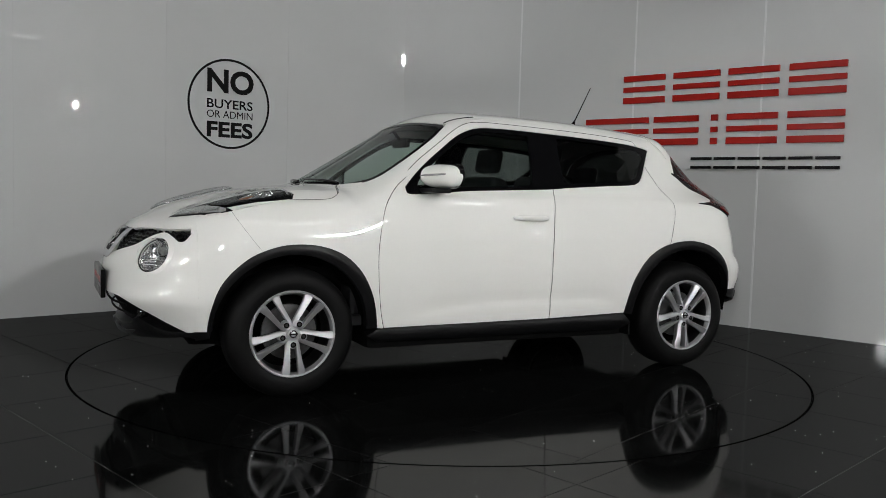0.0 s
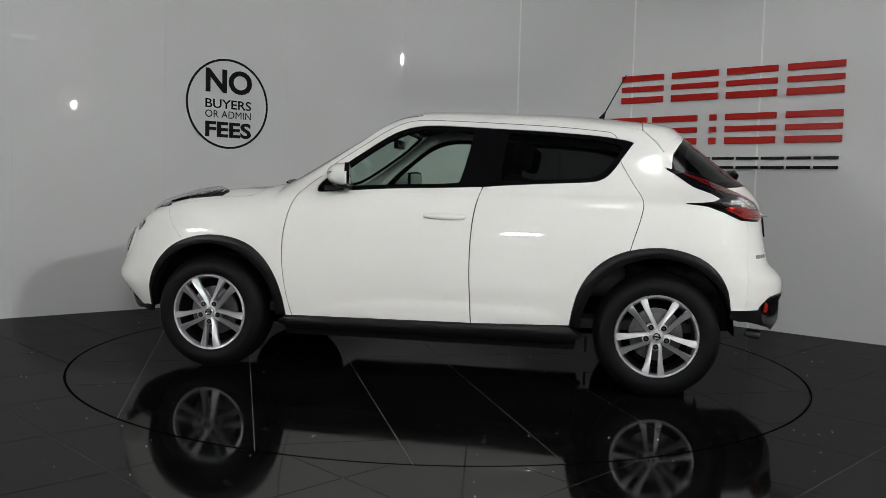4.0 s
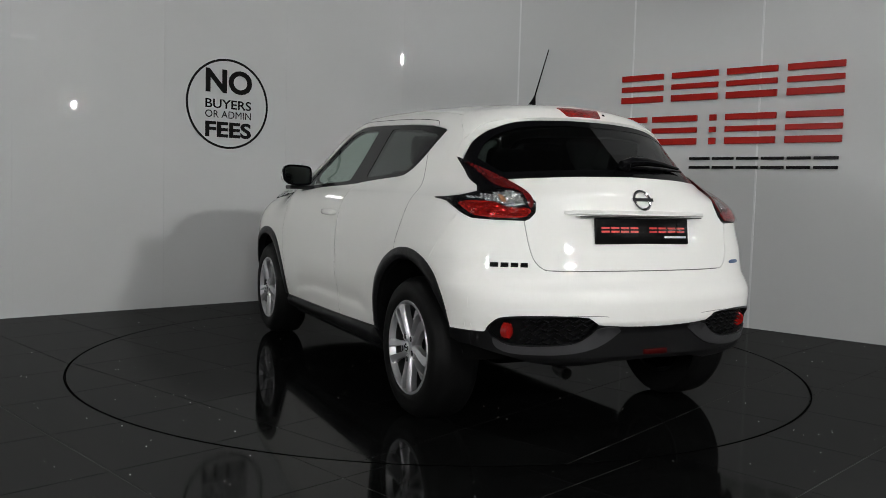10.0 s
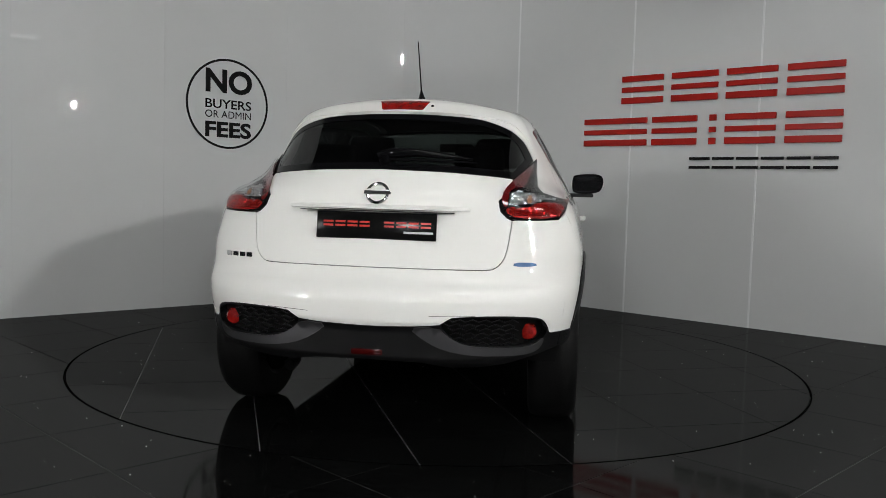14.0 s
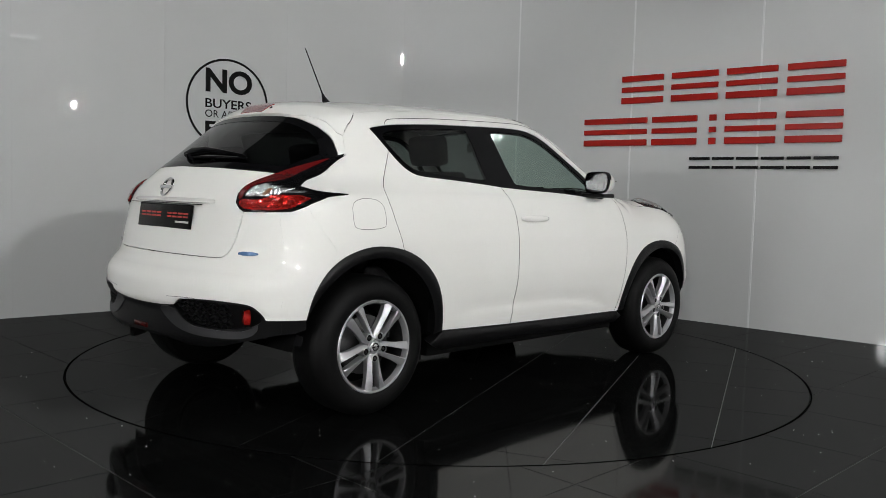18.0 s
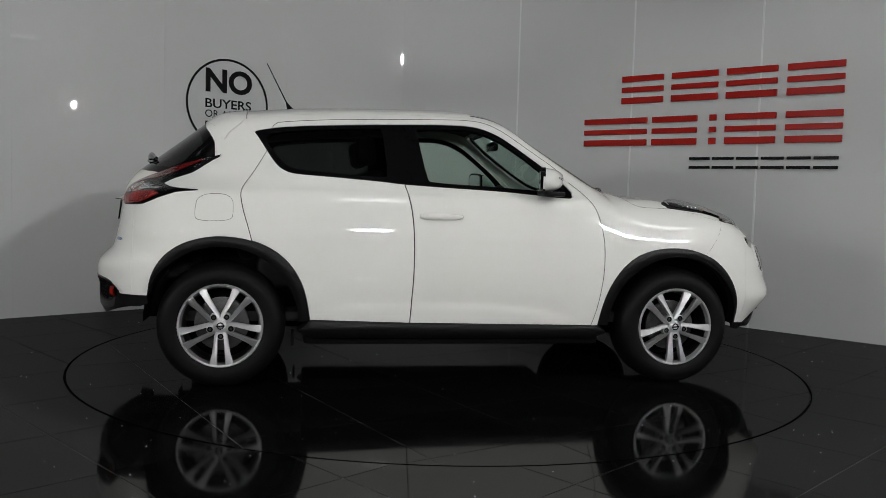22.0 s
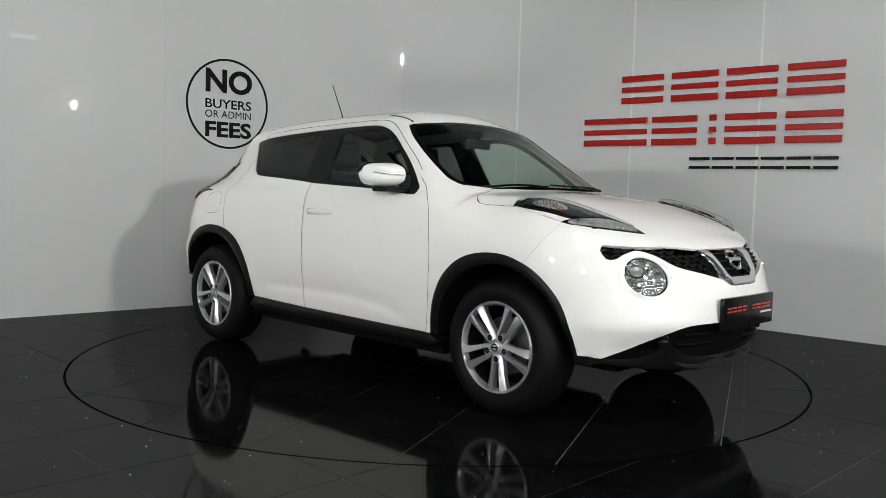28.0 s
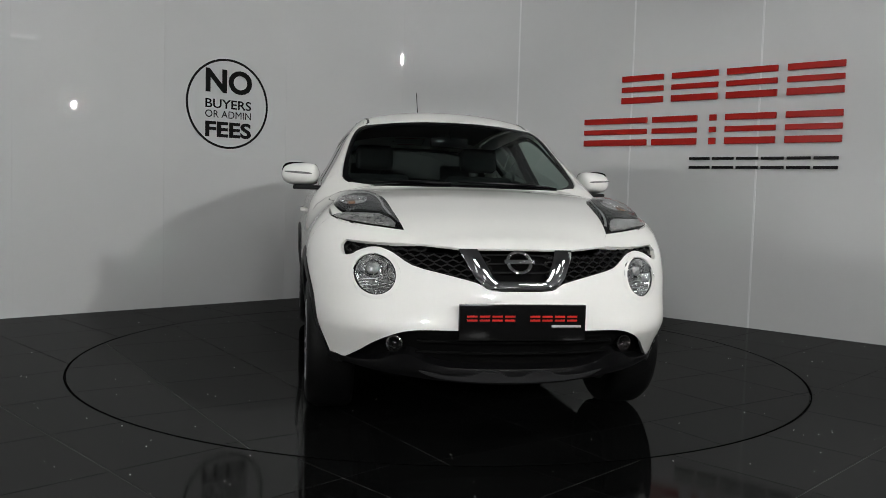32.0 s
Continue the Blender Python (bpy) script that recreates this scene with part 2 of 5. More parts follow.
def wall_panel(name, s0, s1, mat, parent, depth=0.02, back=0.0, z0=0.0, z1=WALL_H, step=0.1):
    n = max(1, int(math.ceil((s1 - s0) / step)))
    vs, fs = [], []
    for i in range(n + 1):
        p, d = inward(s0 + (s1 - s0) * i / n)
        f, b = p + d * (back + depth) - d * 0.02, p + d * back - d * 0.02
        vs += [(f.x, f.y, z0), (f.x, f.y, z1), (b.x, b.y, z0), (b.x, b.y, z1)]
    for i in range(n):
        k = 4 * i
        fs += [(k, k + 4, k + 5, k + 1), (k + 2, k + 3, k + 7, k + 6), (k + 1, k + 5, k + 7, k + 3), (k, k + 2, k + 6, k + 4)]
    fs += [(0, 1, 3, 2), (4 * n, 4 * n + 2, 4 * n + 3, 4 * n + 1)]
    ob = mesh_part(name, vs, fs, mat, parent, smooth=True)
    ob.data.set_sharp_from_angle(angle=radians(30))
    return ob


def wall_backing(name, s0, s1):
    ob = wall_panel(name, s0, s1, HALLM, None, depth=0.12, back=-0.125)
    return tagged(ob, "curved white glossy showroom wall of tall panels", "wall", kind="structure")


SEAM_L = [s_of_left(v) for v in (-3.507, -2.307, -1.107, 0.093, 1.293, 2.485)]
SEAM_R = [s_of_right(v) for v in (-0.076, 1.105, 2.305, 3.505, 4.705)]
SEAMS = SEAM_L + [-0.42, 0.80] + SEAM_R
wl = wall_backing("wall_left", SEAMS[0], SEAM_L[-1])
wc = wall_backing("wall_corner", SEAM_L[-1], SEAM_R[0])
wr = wall_backing("wall_right", SEAM_R[0], SEAMS[-1])
for a, b in zip(SEAMS, SEAMS[1:]):
    mid = (a + b) / 2
    owner = wl if mid < SEAM_L[-1] else wr if mid > SEAM_R[0] else wc
    wall_panel("panel", a + 0.0015, b - 0.0015, WALLM, owner, depth=0.02)
for s in SEAMS[1:-1]:
    owner = wl if s < SEAM_L[-1] - 0.01 else wr if s > SEAM_R[0] - 0.01 else wc
    strong = s > 0.7
    wall_panel("joint_strip", s - (0.008 if strong else 0.004), s + (0.008 if strong else 0.004), STRIPM if strong else WALLM, owner, depth=0.023 if strong else 0.0215, step=0.03)

# the rest of the hall, seen only in reflections
CEIL = 5.3
for name, lo, hi in (("wall_west", (-16.2, -15.2, 0), (-16, 8, CEIL)), ("wall_east", (16, -15.2, 0), (16.2, 8, CEIL)), ("wall_south", (-16, -15.2, 0), (16, -15, CEIL)), ("wall_north", (-16, 7.8, 0), (16, 8, CEIL))):
    bm = bmesh.new()
    box(bm, lo, hi)
    tagged(part(name, bm, HALLM), "plain grey hall wall", "wall", kind="structure")
bm = bmesh.new()
box(bm, (-16.2, -15.2, CEIL), (16.2, 8, CEIL + 0.18))
tagged(part("ceiling", bm, CEILM), "dark hall ceiling", "ceiling", kind="structure")


def hang(e, spots, z0):
    """Thin rods from a lamp up to the ceiling; heights are measured from the lamp's own base height."""
    for x, y in spots:
        bm = bmesh.new()
        tube(bm, [(x, y, z0), (x, y, CEIL - LAMP_Z + 0.005)], 0.006, 8)
        part("rod", bm, FIXM, e)


def tube_lamp():
    e = new("tube_lamp")
    tagged(e, "white batten lamp with two lit tubes hung from the ceiling", "lamp", "hall ceiling lamps")
    bm = bmesh.new()
    box(bm, (-0.80, -0.10, 0.03), (0.80, 0.10, 0.09), 0.01)
    part("housing", bm, FIXM, e)
    for y in (-0.06, 0.06):
        bm = bmesh.new()
        tube(bm, [(-0.76, y, 0.006), (0.76, y, 0.006)], 0.018, 10)
        part("tube", bm, TUBEM, e, smooth=True)
    hang(e, ((-0.5, 0), (0.5, 0)), 0.085)
    return e


lamp = tube_lamp()
lamp.matrix_basis = pose(4.97, -3.30, LAMP_Z, 0, 0, -35)
for x, y, turn, length in ((8.57, -5.84, -35, 1), (8.53, -6.39, -29, 1), (4.50, -4.27, -31, 0.5), (4.82, -4.25, 80, 0.3), (6.46, -5.80, -13, 0.3), (7.20, 0.48, -18, 1), (10.50, -0.62, -18, 1), (9.92, -1.90, -24, 1), (-0.64, -8.05, -52, 0.6), (-3.53, -5.57, 70, 0.6), (4.2, -11.9, 13, 0.8), (-11.3, -6.4, 52, 0.8)):
    made = copy_thing(lamp, pose(x, y, LAMP_Z, 0, 0, turn))
    made.matrix_basis = pose(x, y, LAMP_Z, 0, 0, turn) @ Matrix.Diagonal((length, 1, 1, 1))


def opal_lamp():
    e = new("opal_lamp")
    tagged(e, "long white ceiling lamp with an opal diffuser", "lamp", "opal ceiling lamps")
    bm = bmesh.new()
    box(bm, (-0.72, -0.17, 0.03), (0.72, 0.17, 0.09), 0.012)
    part("housing", bm, FIXM, e)
    bm = bmesh.new()
    box(bm, (-0.70, -0.15, 0.0), (0.70, 0.15, 0.032), 0.012)
    part("diffuser", bm, OPALM, e, "lit opal diffuser")
    hang(e, ((-0.5, 0), (0.5, 0)), 0.085)
    return e


opal = opal_lamp()
opal.matrix_basis = pose(0.70, -5.60, LAMP_Z, 0, 0, 62)
for x, y, turn in ((-0.66, -4.95, 65), (-1.88, -3.20, 52), (-2.90, -2.15, 36), (-4.15, -3.70, 56), (-4.15, -1.28, -19), (-5.40, -1.95, 51), (2.90, -8.1, 80)):
    copy_thing(opal, pose(x, y, LAMP_Z, 0, 0, turn))


def flood_lamp(name, label, group, lens_mat, r, drop):
    """A round floodlight that faces along its own y."""
    e = new(name)
    tagged(e, label, "lamp", group)
    bm = bmesh.new()
    lathe(bm, [(0.2 * r, -2.0 * r), (0.9 * r, -1.8 * r), (1.6 * r, 0.0), (1.7 * r, 0.2 * r), (1.55 * r, 0.2 * r), (r, -0.12 * r)], 28)
    part("housing", bm, SIGNBLK, e, smooth=True)
    bm = bmesh.new()
    lathe(bm, [(0.001, -0.1 * r), (r, -0.12 * r)], 28)
    part("lens", bm, lens_mat, e, "lit lamp lens")
    bm = bmesh.new()
    tube(bm, [(0, -1.2 * r, r), (0, -1.2 * r, drop)], 0.012, 8)
    part("stem", bm, SIGNBLK, e)
    return e


def facing_car(x, y, z):
    return pose(x, y, z, 0, 0, math.degrees(math.atan2(0.6 - y, -x)) - 90)


FLOOD_Z = 3.39
WIDE_Z = 2.95
flood = flood_lamp("flood_lamp", "black round floodlight hung from the hall ceiling", "hall floodlights", FLOODM, 0.08, CEIL - FLOOD_Z + 0.005)
flood.matrix_basis = facing_car(14.4, -9.1, FLOOD_Z) @ Matrix.Diagonal((0.7, 1, 1, 1))
spot = flood_lamp("spot_lamp", "small black spotlight hung from the hall ceiling", "hall spotlights", SPOTM, 0.08, CEIL - 3.18 + 0.005)
spot.matrix_basis = facing_car(15.2, -4.37, 3.18)
second = copy_thing(spot, facing_car(15.2, -2.23, 3.18))
second.matrix_basis = facing_car(15.2, -2.23, 3.18) @ Matrix.Diagonal((0.7, 0.7, 1, 1))


def wide_flood(name, label, lens_mat, drop):
    e = new(name)
    tagged(e, label, "lamp", "wide floodlights")
    bm = bmesh.new()
    box(bm, (-0.36, -0.14, -0.20), (0.36, -0.012, 0.20), 0.02)
    part("housing", bm, SIGNBLK, e)
    for lo, hi in (((-0.36, -0.012, -0.20), (-0.33, 0.03, 0.20)), ((0.33, -0.012, -0.20), (0.36, 0.03, 0.20)), ((-0.33, -0.012, 0.17), (0.33, 0.03, 0.20)), ((-0.33, -0.012, -0.20), (0.33, 0.03, -0.17))):
        bm = bmesh.new()
        box(bm, lo, hi)
        part("frame_bar", bm, SIGNBLK, e)
    bm = bmesh.new()
    box(bm, (-0.325, -0.013, -0.165), (0.325, 0.0, 0.165))
    part("lens", bm, lens_mat, e, "lit lamp lens")
    bm = bmesh.new()
    tube(bm, [(0, -0.07, 0.18), (0, -0.07, drop)], 0.014, 8)
    part("stem", bm, SIGNBLK, e)
    return e


strong = wide_flood("main_floodlight", "strong added black rectangular fill floodlight hung from the hall ceiling", MAINM, 0.405)
strong.matrix_basis = facing_car(8.3, -10.4, CEIL - 0.40)
# added front and left fill, hung low so the car hides its reflections
wide = wide_flood("wide_floodlight", "added black rectangular fill floodlight hung from the hall ceiling", WIDEFILLM, CEIL - WIDE_Z + 0.005)
wide.matrix_basis = facing_car(2.2, -11.0, WIDE_Z)
for x, y in ((-2.2, -11.0), (-8.9, -10.4), (-10.9, -11.8), (-12.2, -10.2)):
    copy_thing(wide, facing_car(x, y, WIDE_Z))


# added fill from above for car and walls, kept out of view and reflections
def bay_lamp():
    e = new("bay_lamp")
    tagged(e, "added broad round fill lamp under the hall ceiling", "lamp", "high bay lamps")
    bm = bmesh.new()
    lathe(bm, [(0.06, 0.20), (0.10, 0.19), (0.16, 0.10), (0.33, 0.0), (0.34, -0.02), (0.32, -0.02), (0.15, 0.08)], 32, Matrix.Rotation(radians(90), 4, "X"))
    part("housing", bm, FIXM, e, smooth=True)
    bm = bmesh.new()
    lathe(bm, [(0.001, 0.004), (0.318, 0.004)], 32, Matrix.Rotation(radians(90), 4, "X"))
    part("lens", bm, FILLM, e, "lit lamp lens")
    bm = bmesh.new()
    tube(bm, [(0, 0, 0.19), (0, 0, 0.305)], 0.02, 10)
    part("stem", bm, FIXM, e)
    return e


BROAD = Matrix.Diagonal((1.8, 1.8, 1, 1))
bay = bay_lamp()
bay.matrix_basis = pose(4.2, -2.9, CEIL - 0.30) @ BROAD
for x, y in ((0.6, -4.1), (2.6, -4.0)):
    made = copy_thing(bay, pose(x, y, CEIL - 0.30))
    made.matrix_basis = pose(x, y, CEIL - 0.30) @ BROAD


def wall_lamp():
    e = new("wall_lamp")
    tagged(e, "small white bulkhead lamp on the hall wall", "lamp", "hall wall lamps")
    bm = bmesh.new()
    box(bm, (-0.03, -0.24, -0.05), (0.02, 0.24, 0.05), 0.012)
    part("housing", bm, FIXM, e)
    bm = bmesh.new()
    box(bm, (-0.06, -0.20, -0.03), (-0.028, 0.20, 0.03), 0.01)
    part("lens", bm, GLOWM, e, "lit lamp lens")
    return e


bulk = wall_lamp()
bulk.matrix_basis = pose(15.985, -7.80, 2.10)
for x, y, z, turn in ((15.985, -7.06, 2.20, 0), (15.985, -9.64, 2.27, 0), (15.985, -8.95, 2.02, 0), (15.985, -10.05, 2.71, 0), (15.985, -10.5, 2.16, 0), (-15.985, -11.40, 1.88, 180), (-15.985, -12.20, 1.91, 180), (-15.985, -12.15, 0.78, 180), (-15.985, -11.60, 0.95, 180)):
    copy_thing(bulk, pose(x, y, z, 0, 0, turn))

# ---------- floor: black tiles laid at 45 degrees, cut round the platform ----------
TABLE_R = 2.239
bm = bmesh.new()
ring_in = [(TABLE_R * math.cos(2 * math.pi * i / 160), TABLE_R * math.sin(2 * math.pi * i / 160)) for i in range(160)]
outer = [(16.2 * (math.cos(a) / max(abs(math.cos(a)), abs(math.sin(a)))), 16.2 * (math.sin(a) / max(abs(math.cos(a)), abs(math.sin(a))))) for a in (2 * math.pi * i / 160 for i in range(160))]
va = [bm.verts.new((x * 1.0012, y * 1.0012, -0.0022)) for x, y in ring_in]
vb = [bm.verts.new((x, y, -0.0022)) for x, y in outer]
vc = [bm.verts.new((x * 1.0012, y * 1.0012, -0.10)) for x, y in ring_in]
for i in range(160):
    j = (i + 1) % 160
    bm.faces.new((va[i], vb[i], vb[j], va[j]))
    bm.faces.new((va[i], va[j], vc[j], vc[i]))
floor = tagged(part("floor", bm, GROUTM), "polished black stone tile floor with thin grey joints", "floor", kind="structure")


bm = bmesh.new()
lathe(bm, [(2.2332, -0.012), (2.2332, -0.0014), (2.2425, -0.0014), (2.2425, -0.012)], 160, Matrix.Rotation(radians(90), 4, "X"))
part("gap_ring", bm, RIMM, floor, "thin dark gap round the platform")


def clip_out(poly, rad):
    """What is left of a tile outside a circle round the axis, as one outline; None if it is all inside."""
    dense = []
    for a, b in zip(poly, poly[1:] + poly[:1]):
        dense += [a + (b - a) * (k / 40) for k in range(40)]
    out = [p.length > rad for p in dense]
    if all(out):
        return poly
    if not any(out):
        return None
    n = len(dense)
    start = next(i for i in range(n) if out[i] and not out[i - 1])
    run = []
    for k in range(n):
        p = dense[(start + k) % n]
        if not out[(start + k) % n]:
            break
        run.append(p)
    a0 = math.atan2(run[-1].y, run[-1].x)
    a1 = math.atan2(run[0].y, run[0].x)
    while a1 - a0 > math.pi:
        a1 -= 2 * math.pi
    while a1 - a0 < -math.pi:
        a1 += 2 * math.pi
    steps = max(2, int(abs(a1 - a0) / 0.04))
    arc = [Vector((rad * math.cos(a0 + (a1 - a0) * k / steps), rad * math.sin(a0 + (a1 - a0) * k / steps))) for k in range(steps + 1)]
    slim = [run[0]] + [p for k, p in enumerate(run[1:-1], 1) if (start + k) % 40 == 0] + [run[-1]]
    return slim + arc


def clip_in(poly, rad):
    if all(p.length <= rad for p in poly):
        return poly
    cut = list(poly)
    for k in range(120):
        a = 2 * math.pi * k / 120
        n = Vector((math.cos(a), math.sin(a)))
        res = []
        for p, q in zip(cut, cut[1:] + cut[:1]):
            dp, dq = p.dot(n) - rad, q.dot(n) - rad
            if dp <= 0:
                res.append(p)
            if dp * dq < 0:
                res.append(p + (q - p) * (dp / (dp - dq)))
        cut = res
        if len(cut) < 3:
            return None
    return cut


def tile_piece(parent, poly, z0, z1):
    area2 = sum(a.x * b.y - b.x * a.y for a, b in zip(poly, poly[1:] + poly[:1]))
    if abs(area2) < 0.004:
        return
    if area2 < 0:
        poly = poly[::-1]
    c = sum(poly, Vector((0, 0))) / len(poly)
    bm = bmesh.new()
    prism(bm, [p - c for p in poly], z0, z1)
    part("tile", bm, TILEM, parent, loc=(c.x, c.y, 0))


PITCH, JOINT = 0.606, 0.0042
shared = None
e1, e2 = Vector((0.7071, 0.7071)), Vector((-0.7071, 0.7071))
far_v, far_f = [], []
for i in range(-42, 42):
    for j in range(-42, 42):
        lo1, lo2 = -1.335 + PITCH * i + JOINT / 2, -1.460 + PITCH * j + JOINT / 2
        w = PITCH - JOINT
        poly = [e1 * lo1 + e2 * lo2, e1 * (lo1 + w) + e2 * lo2, e1 * (lo1 + w) + e2 * (lo2 + w), e1 * lo1 + e2 * (lo2 + w)]
        c = (poly[0] + poly[2]) / 2
        if not (-4.3 < c.x < 4.3 and -4.6 < c.y < 4.2):
            if abs(c.x) < 15.6 and -14.6 < c.y < 7.4:
                far_f.append(tuple(range(len(far_v), len(far_v) + 4)))
                far_v += [(p.x, p.y, 0.0) for p in poly]
            continue
        if c.length > TABLE_R + 0.5:
            if shared is None:
                bm = bmesh.new()
                prism(bm, [p - c for p in poly], -0.02, 0.0)
                shared = part("tile", bm, TILEM, floor, loc=(c.x, c.y, 0))
            else:
                ob = new("tile", shared.data)
                ob.parent, ob.location = floor, (c.x, c.y, 0)
            continue
        poly = clip_out(poly, TABLE_R + 0.002)
        if poly:
            tile_piece(floor, poly, -0.02, 0.0)

tagged(mesh_part("far_tiles", far_v, far_f, TILEM, floor, smooth=False), "polished black tiles of the wider hall floor", kind="stuff")

# ---------- the turning platform ----------
platform = new("turntable")
tagged(platform, "round turning platform of black tiles flush with the floor", "turntable")
bm = bmesh.new()
prism(bm, [Vector((2.233 * math.cos(2 * math.pi * k / 160), 2.233 * math.sin(2 * math.pi * k / 160))) for k in range(160)], -0.10, -0.0022)
part("deck", bm, GROUTM, platform)
bm = bmesh.new()
lathe(bm, [(2.2275, -0.02), (2.2275, -0.0012), (2.2325, -0.0012), (2.2325, -0.02)], 160, Matrix.Rotation(radians(90), 4, "X"))
part("edge_ring", bm, RIMM, platform, "thin dark metal edge")
CAR_C = Vector((0.0454, 0.0304))
g1 = Vector((math.cos(radians(23.5)), math.sin(radians(23.5))))
g2 = Vector((-g1.y, g1.x))
for i in range(-5, 5):
    for j in range(-5, 5):
        lo1, lo2 = 0.06 + 0.6 * i + JOINT / 2 - CAR_C.dot(g1), 0.02 + 0.6 * j + JOINT / 2 - CAR_C.dot(g2)
        w = 0.6 - JOINT
        poly = clip_in([g1 * lo1 + g2 * lo2, g1 * (lo1 + w) + g2 * lo2, g1 * (lo1 + w) + g2 * (lo2 + w), g1 * lo1 + g2 * (lo2 + w)], 2.227)
        if poly:
            tile_piece(platform, poly, -0.02, 0.0)

# glinting grit scattered on the floor
rg = random.Random(11)
vs, fs = [], []
for k in range(300):
    x, y = rg.uniform(-2.6, 3.2), rg.uniform(-3.3, 1.0)
    r = rg.uniform(0.0012, 0.0036)
    if Vector((x, y)).length < TABLE_R + 0.02:
        continue
    b = len(vs)
    a = rg.uniform(0, 6)
    for q in range(4):
        vs.append((x + r * math.cos(a + q * 1.57), y + r * math.sin(a + q * 1.57), 0.0003 + r * rg.uniform(0.2, 1.2)))
    vs.append((x, y, 0.0001))
    fs += [(b, b + 1, b + 2, b + 3), (b, b + 4, b + 1), (b + 1, b + 4, b + 2), (b + 2, b + 4, b + 3), (b + 3, b + 4, b)]
tagged(mesh_part("grit", vs, fs, GLINT, smooth=False), "tiny glinting specks of grit on the black floor", "grit", kind="stuff")
vs, fs = [], []
for k in range(130):
    a0, r0 = rg.uniform(0, 6.283), 2.15 * math.sqrt(rg.random())
    x, y = r0 * math.cos(a0), r0 * math.sin(a0)
    r = rg.uniform(0.0010, 0.0032)
    b = len(vs)
    a = rg.uniform(0, 6)
    for q in range(4):
        vs.append((x + r * math.cos(a + q * 1.57), y + r * math.sin(a + q * 1.57), 0.0003 + r * rg.uniform(0.2, 1.2)))
    vs.append((x, y, 0.0001))
    fs += [(b, b + 1, b + 2, b + 3), (b, b + 4, b + 1), (b + 1, b + 4, b + 2), (b + 2, b + 4, b + 3), (b + 3, b + 4, b)]
tagged(mesh_part("grit", vs, fs, GLINT, platform, smooth=False), kind="stuff")

# ---------- signs ----------
LN = Vector((LU.y, -LU.x, 0))
RN = Vector((RU.y, -RU.x, 0))
RN = RN if RN.y < 0 else -RN


def wall_frame(origin, u, n):
    """Local x along the wall, y up, z out of it."""
    m = Matrix.Identity(4)
    z = Vector((0, 0, 1))
    for r in range(3):
        m[r][0], m[r][1], m[r][2], m[r][3] = u[r], z[r], n[r], origin[r]
    return m


def text_mesh(body, size, offset, depth):
    cu = bpy.data.curves.new("text", "FONT")
    cu.body, cu.size, cu.offset, cu.extrude, cu.resolution_u = body, size, offset, depth, 4
    ob = bpy.data.objects.new("text", cu)
    scene.collection.objects.link(ob)
    me = bpy.data.meshes.new_from_object(ob.evaluated_get(bpy.context.evaluated_depsgraph_get()))
    bpy.data.objects.remove(ob)
    return me


notice = new("round_notice")
tagged(notice, "round black outlined notice with black lettering on the white wall", "sign")
notice.matrix_basis = wall_frame(L0 + LU * 1.880 + Vector((0, 0, 1.803)) + LN * 0.0008, LU, LN)
bm = bmesh.new()
lathe(bm, [(0.381, 0.0), (0.381, 0.002), (0.401, 0.002), (0.401, 0.0)], 96, Matrix.Rotation(radians(90), 4, "X"))
part("ring", bm, SIGNBLK, notice)
for body, x0, x1, z0, z1, off in (("NO", -0.219, 0.236, 0.092, 0.306, 0.034), ("BUYERS", -0.220, 0.228, -0.044, 0.038, 0.016), ("OR ADMIN", -0.220, 0.228, -0.128, -0.063, 0.0), ("FEES", -0.219, 0.231, -0.301, -0.160, 0.034)):
    me = text_mesh(body, 1.0, off, 0.002)
    co = np.array([v.co[:] for v in me.vertices])
    lo, hi = co.min(0), co.max(0)
    for v in me.vertices:
        v.co = (x0 + (v.co.x - lo[0]) / (hi[0] - lo[0]) * (x1 - x0), z0 + (v.co.y - lo[1]) / (hi[1] - lo[1]) * (z1 - z0), 0.0012 + 0.001 * (1 if v.co.z > 0 else 0))
    me.materials.clear()
    me.materials.append(SIGNBLK)
    ob = new("lettering", me)
    ob.parent = notice

# the trader's wall sign, kept as plain coloured bars
sign = new("wall_sign")
tagged(sign, "raised red and black bar sign fixed to the white wall", "sign")
sign.matrix_basis = wall_frame(R0 + RN * 0.0, RU, RN)


def sign_bar(x0, z0, x1, z1, mat):
    bm = bmesh.new()
    box(bm, (x0, z0, 0.004), (x1, z1, 0.026), 0.002, seg=1)
    part("bar", bm, mat, sign)


for x0, x1 in ((-0.172, 0.241), (0.321, 0.748), (0.822, 1.250), (1.329, 1.768)):
    for a, b in ((1.926, 1.982), (2.030, 2.076), (2.126, 2.178)):
        sign_bar(x0, a, x1, b, SIGNRED)
for x0, x1 in ((-0.560, 0.095), (0.148, 0.574), (0.687, 0.747), (0.827, 1.254), (1.332, 1.770)):
    for a, b in ((1.544, 1.600), (1.648, 1.694), (1.746, 1.798)):
        sign_bar(x0, a, x1, b, SIGNRED)
for k in range(6):
    x0 = 0.520 + k * 0.2095
    sign_bar(x0, 1.334, x0 + 0.185, 1.358, SIGNBLK)
    sign_bar(x0, 1.410, x0 + 0.185, 1.434, SIGNBLK)


# ---------- the car: one smooth body surface, from which every panel is cut ----------


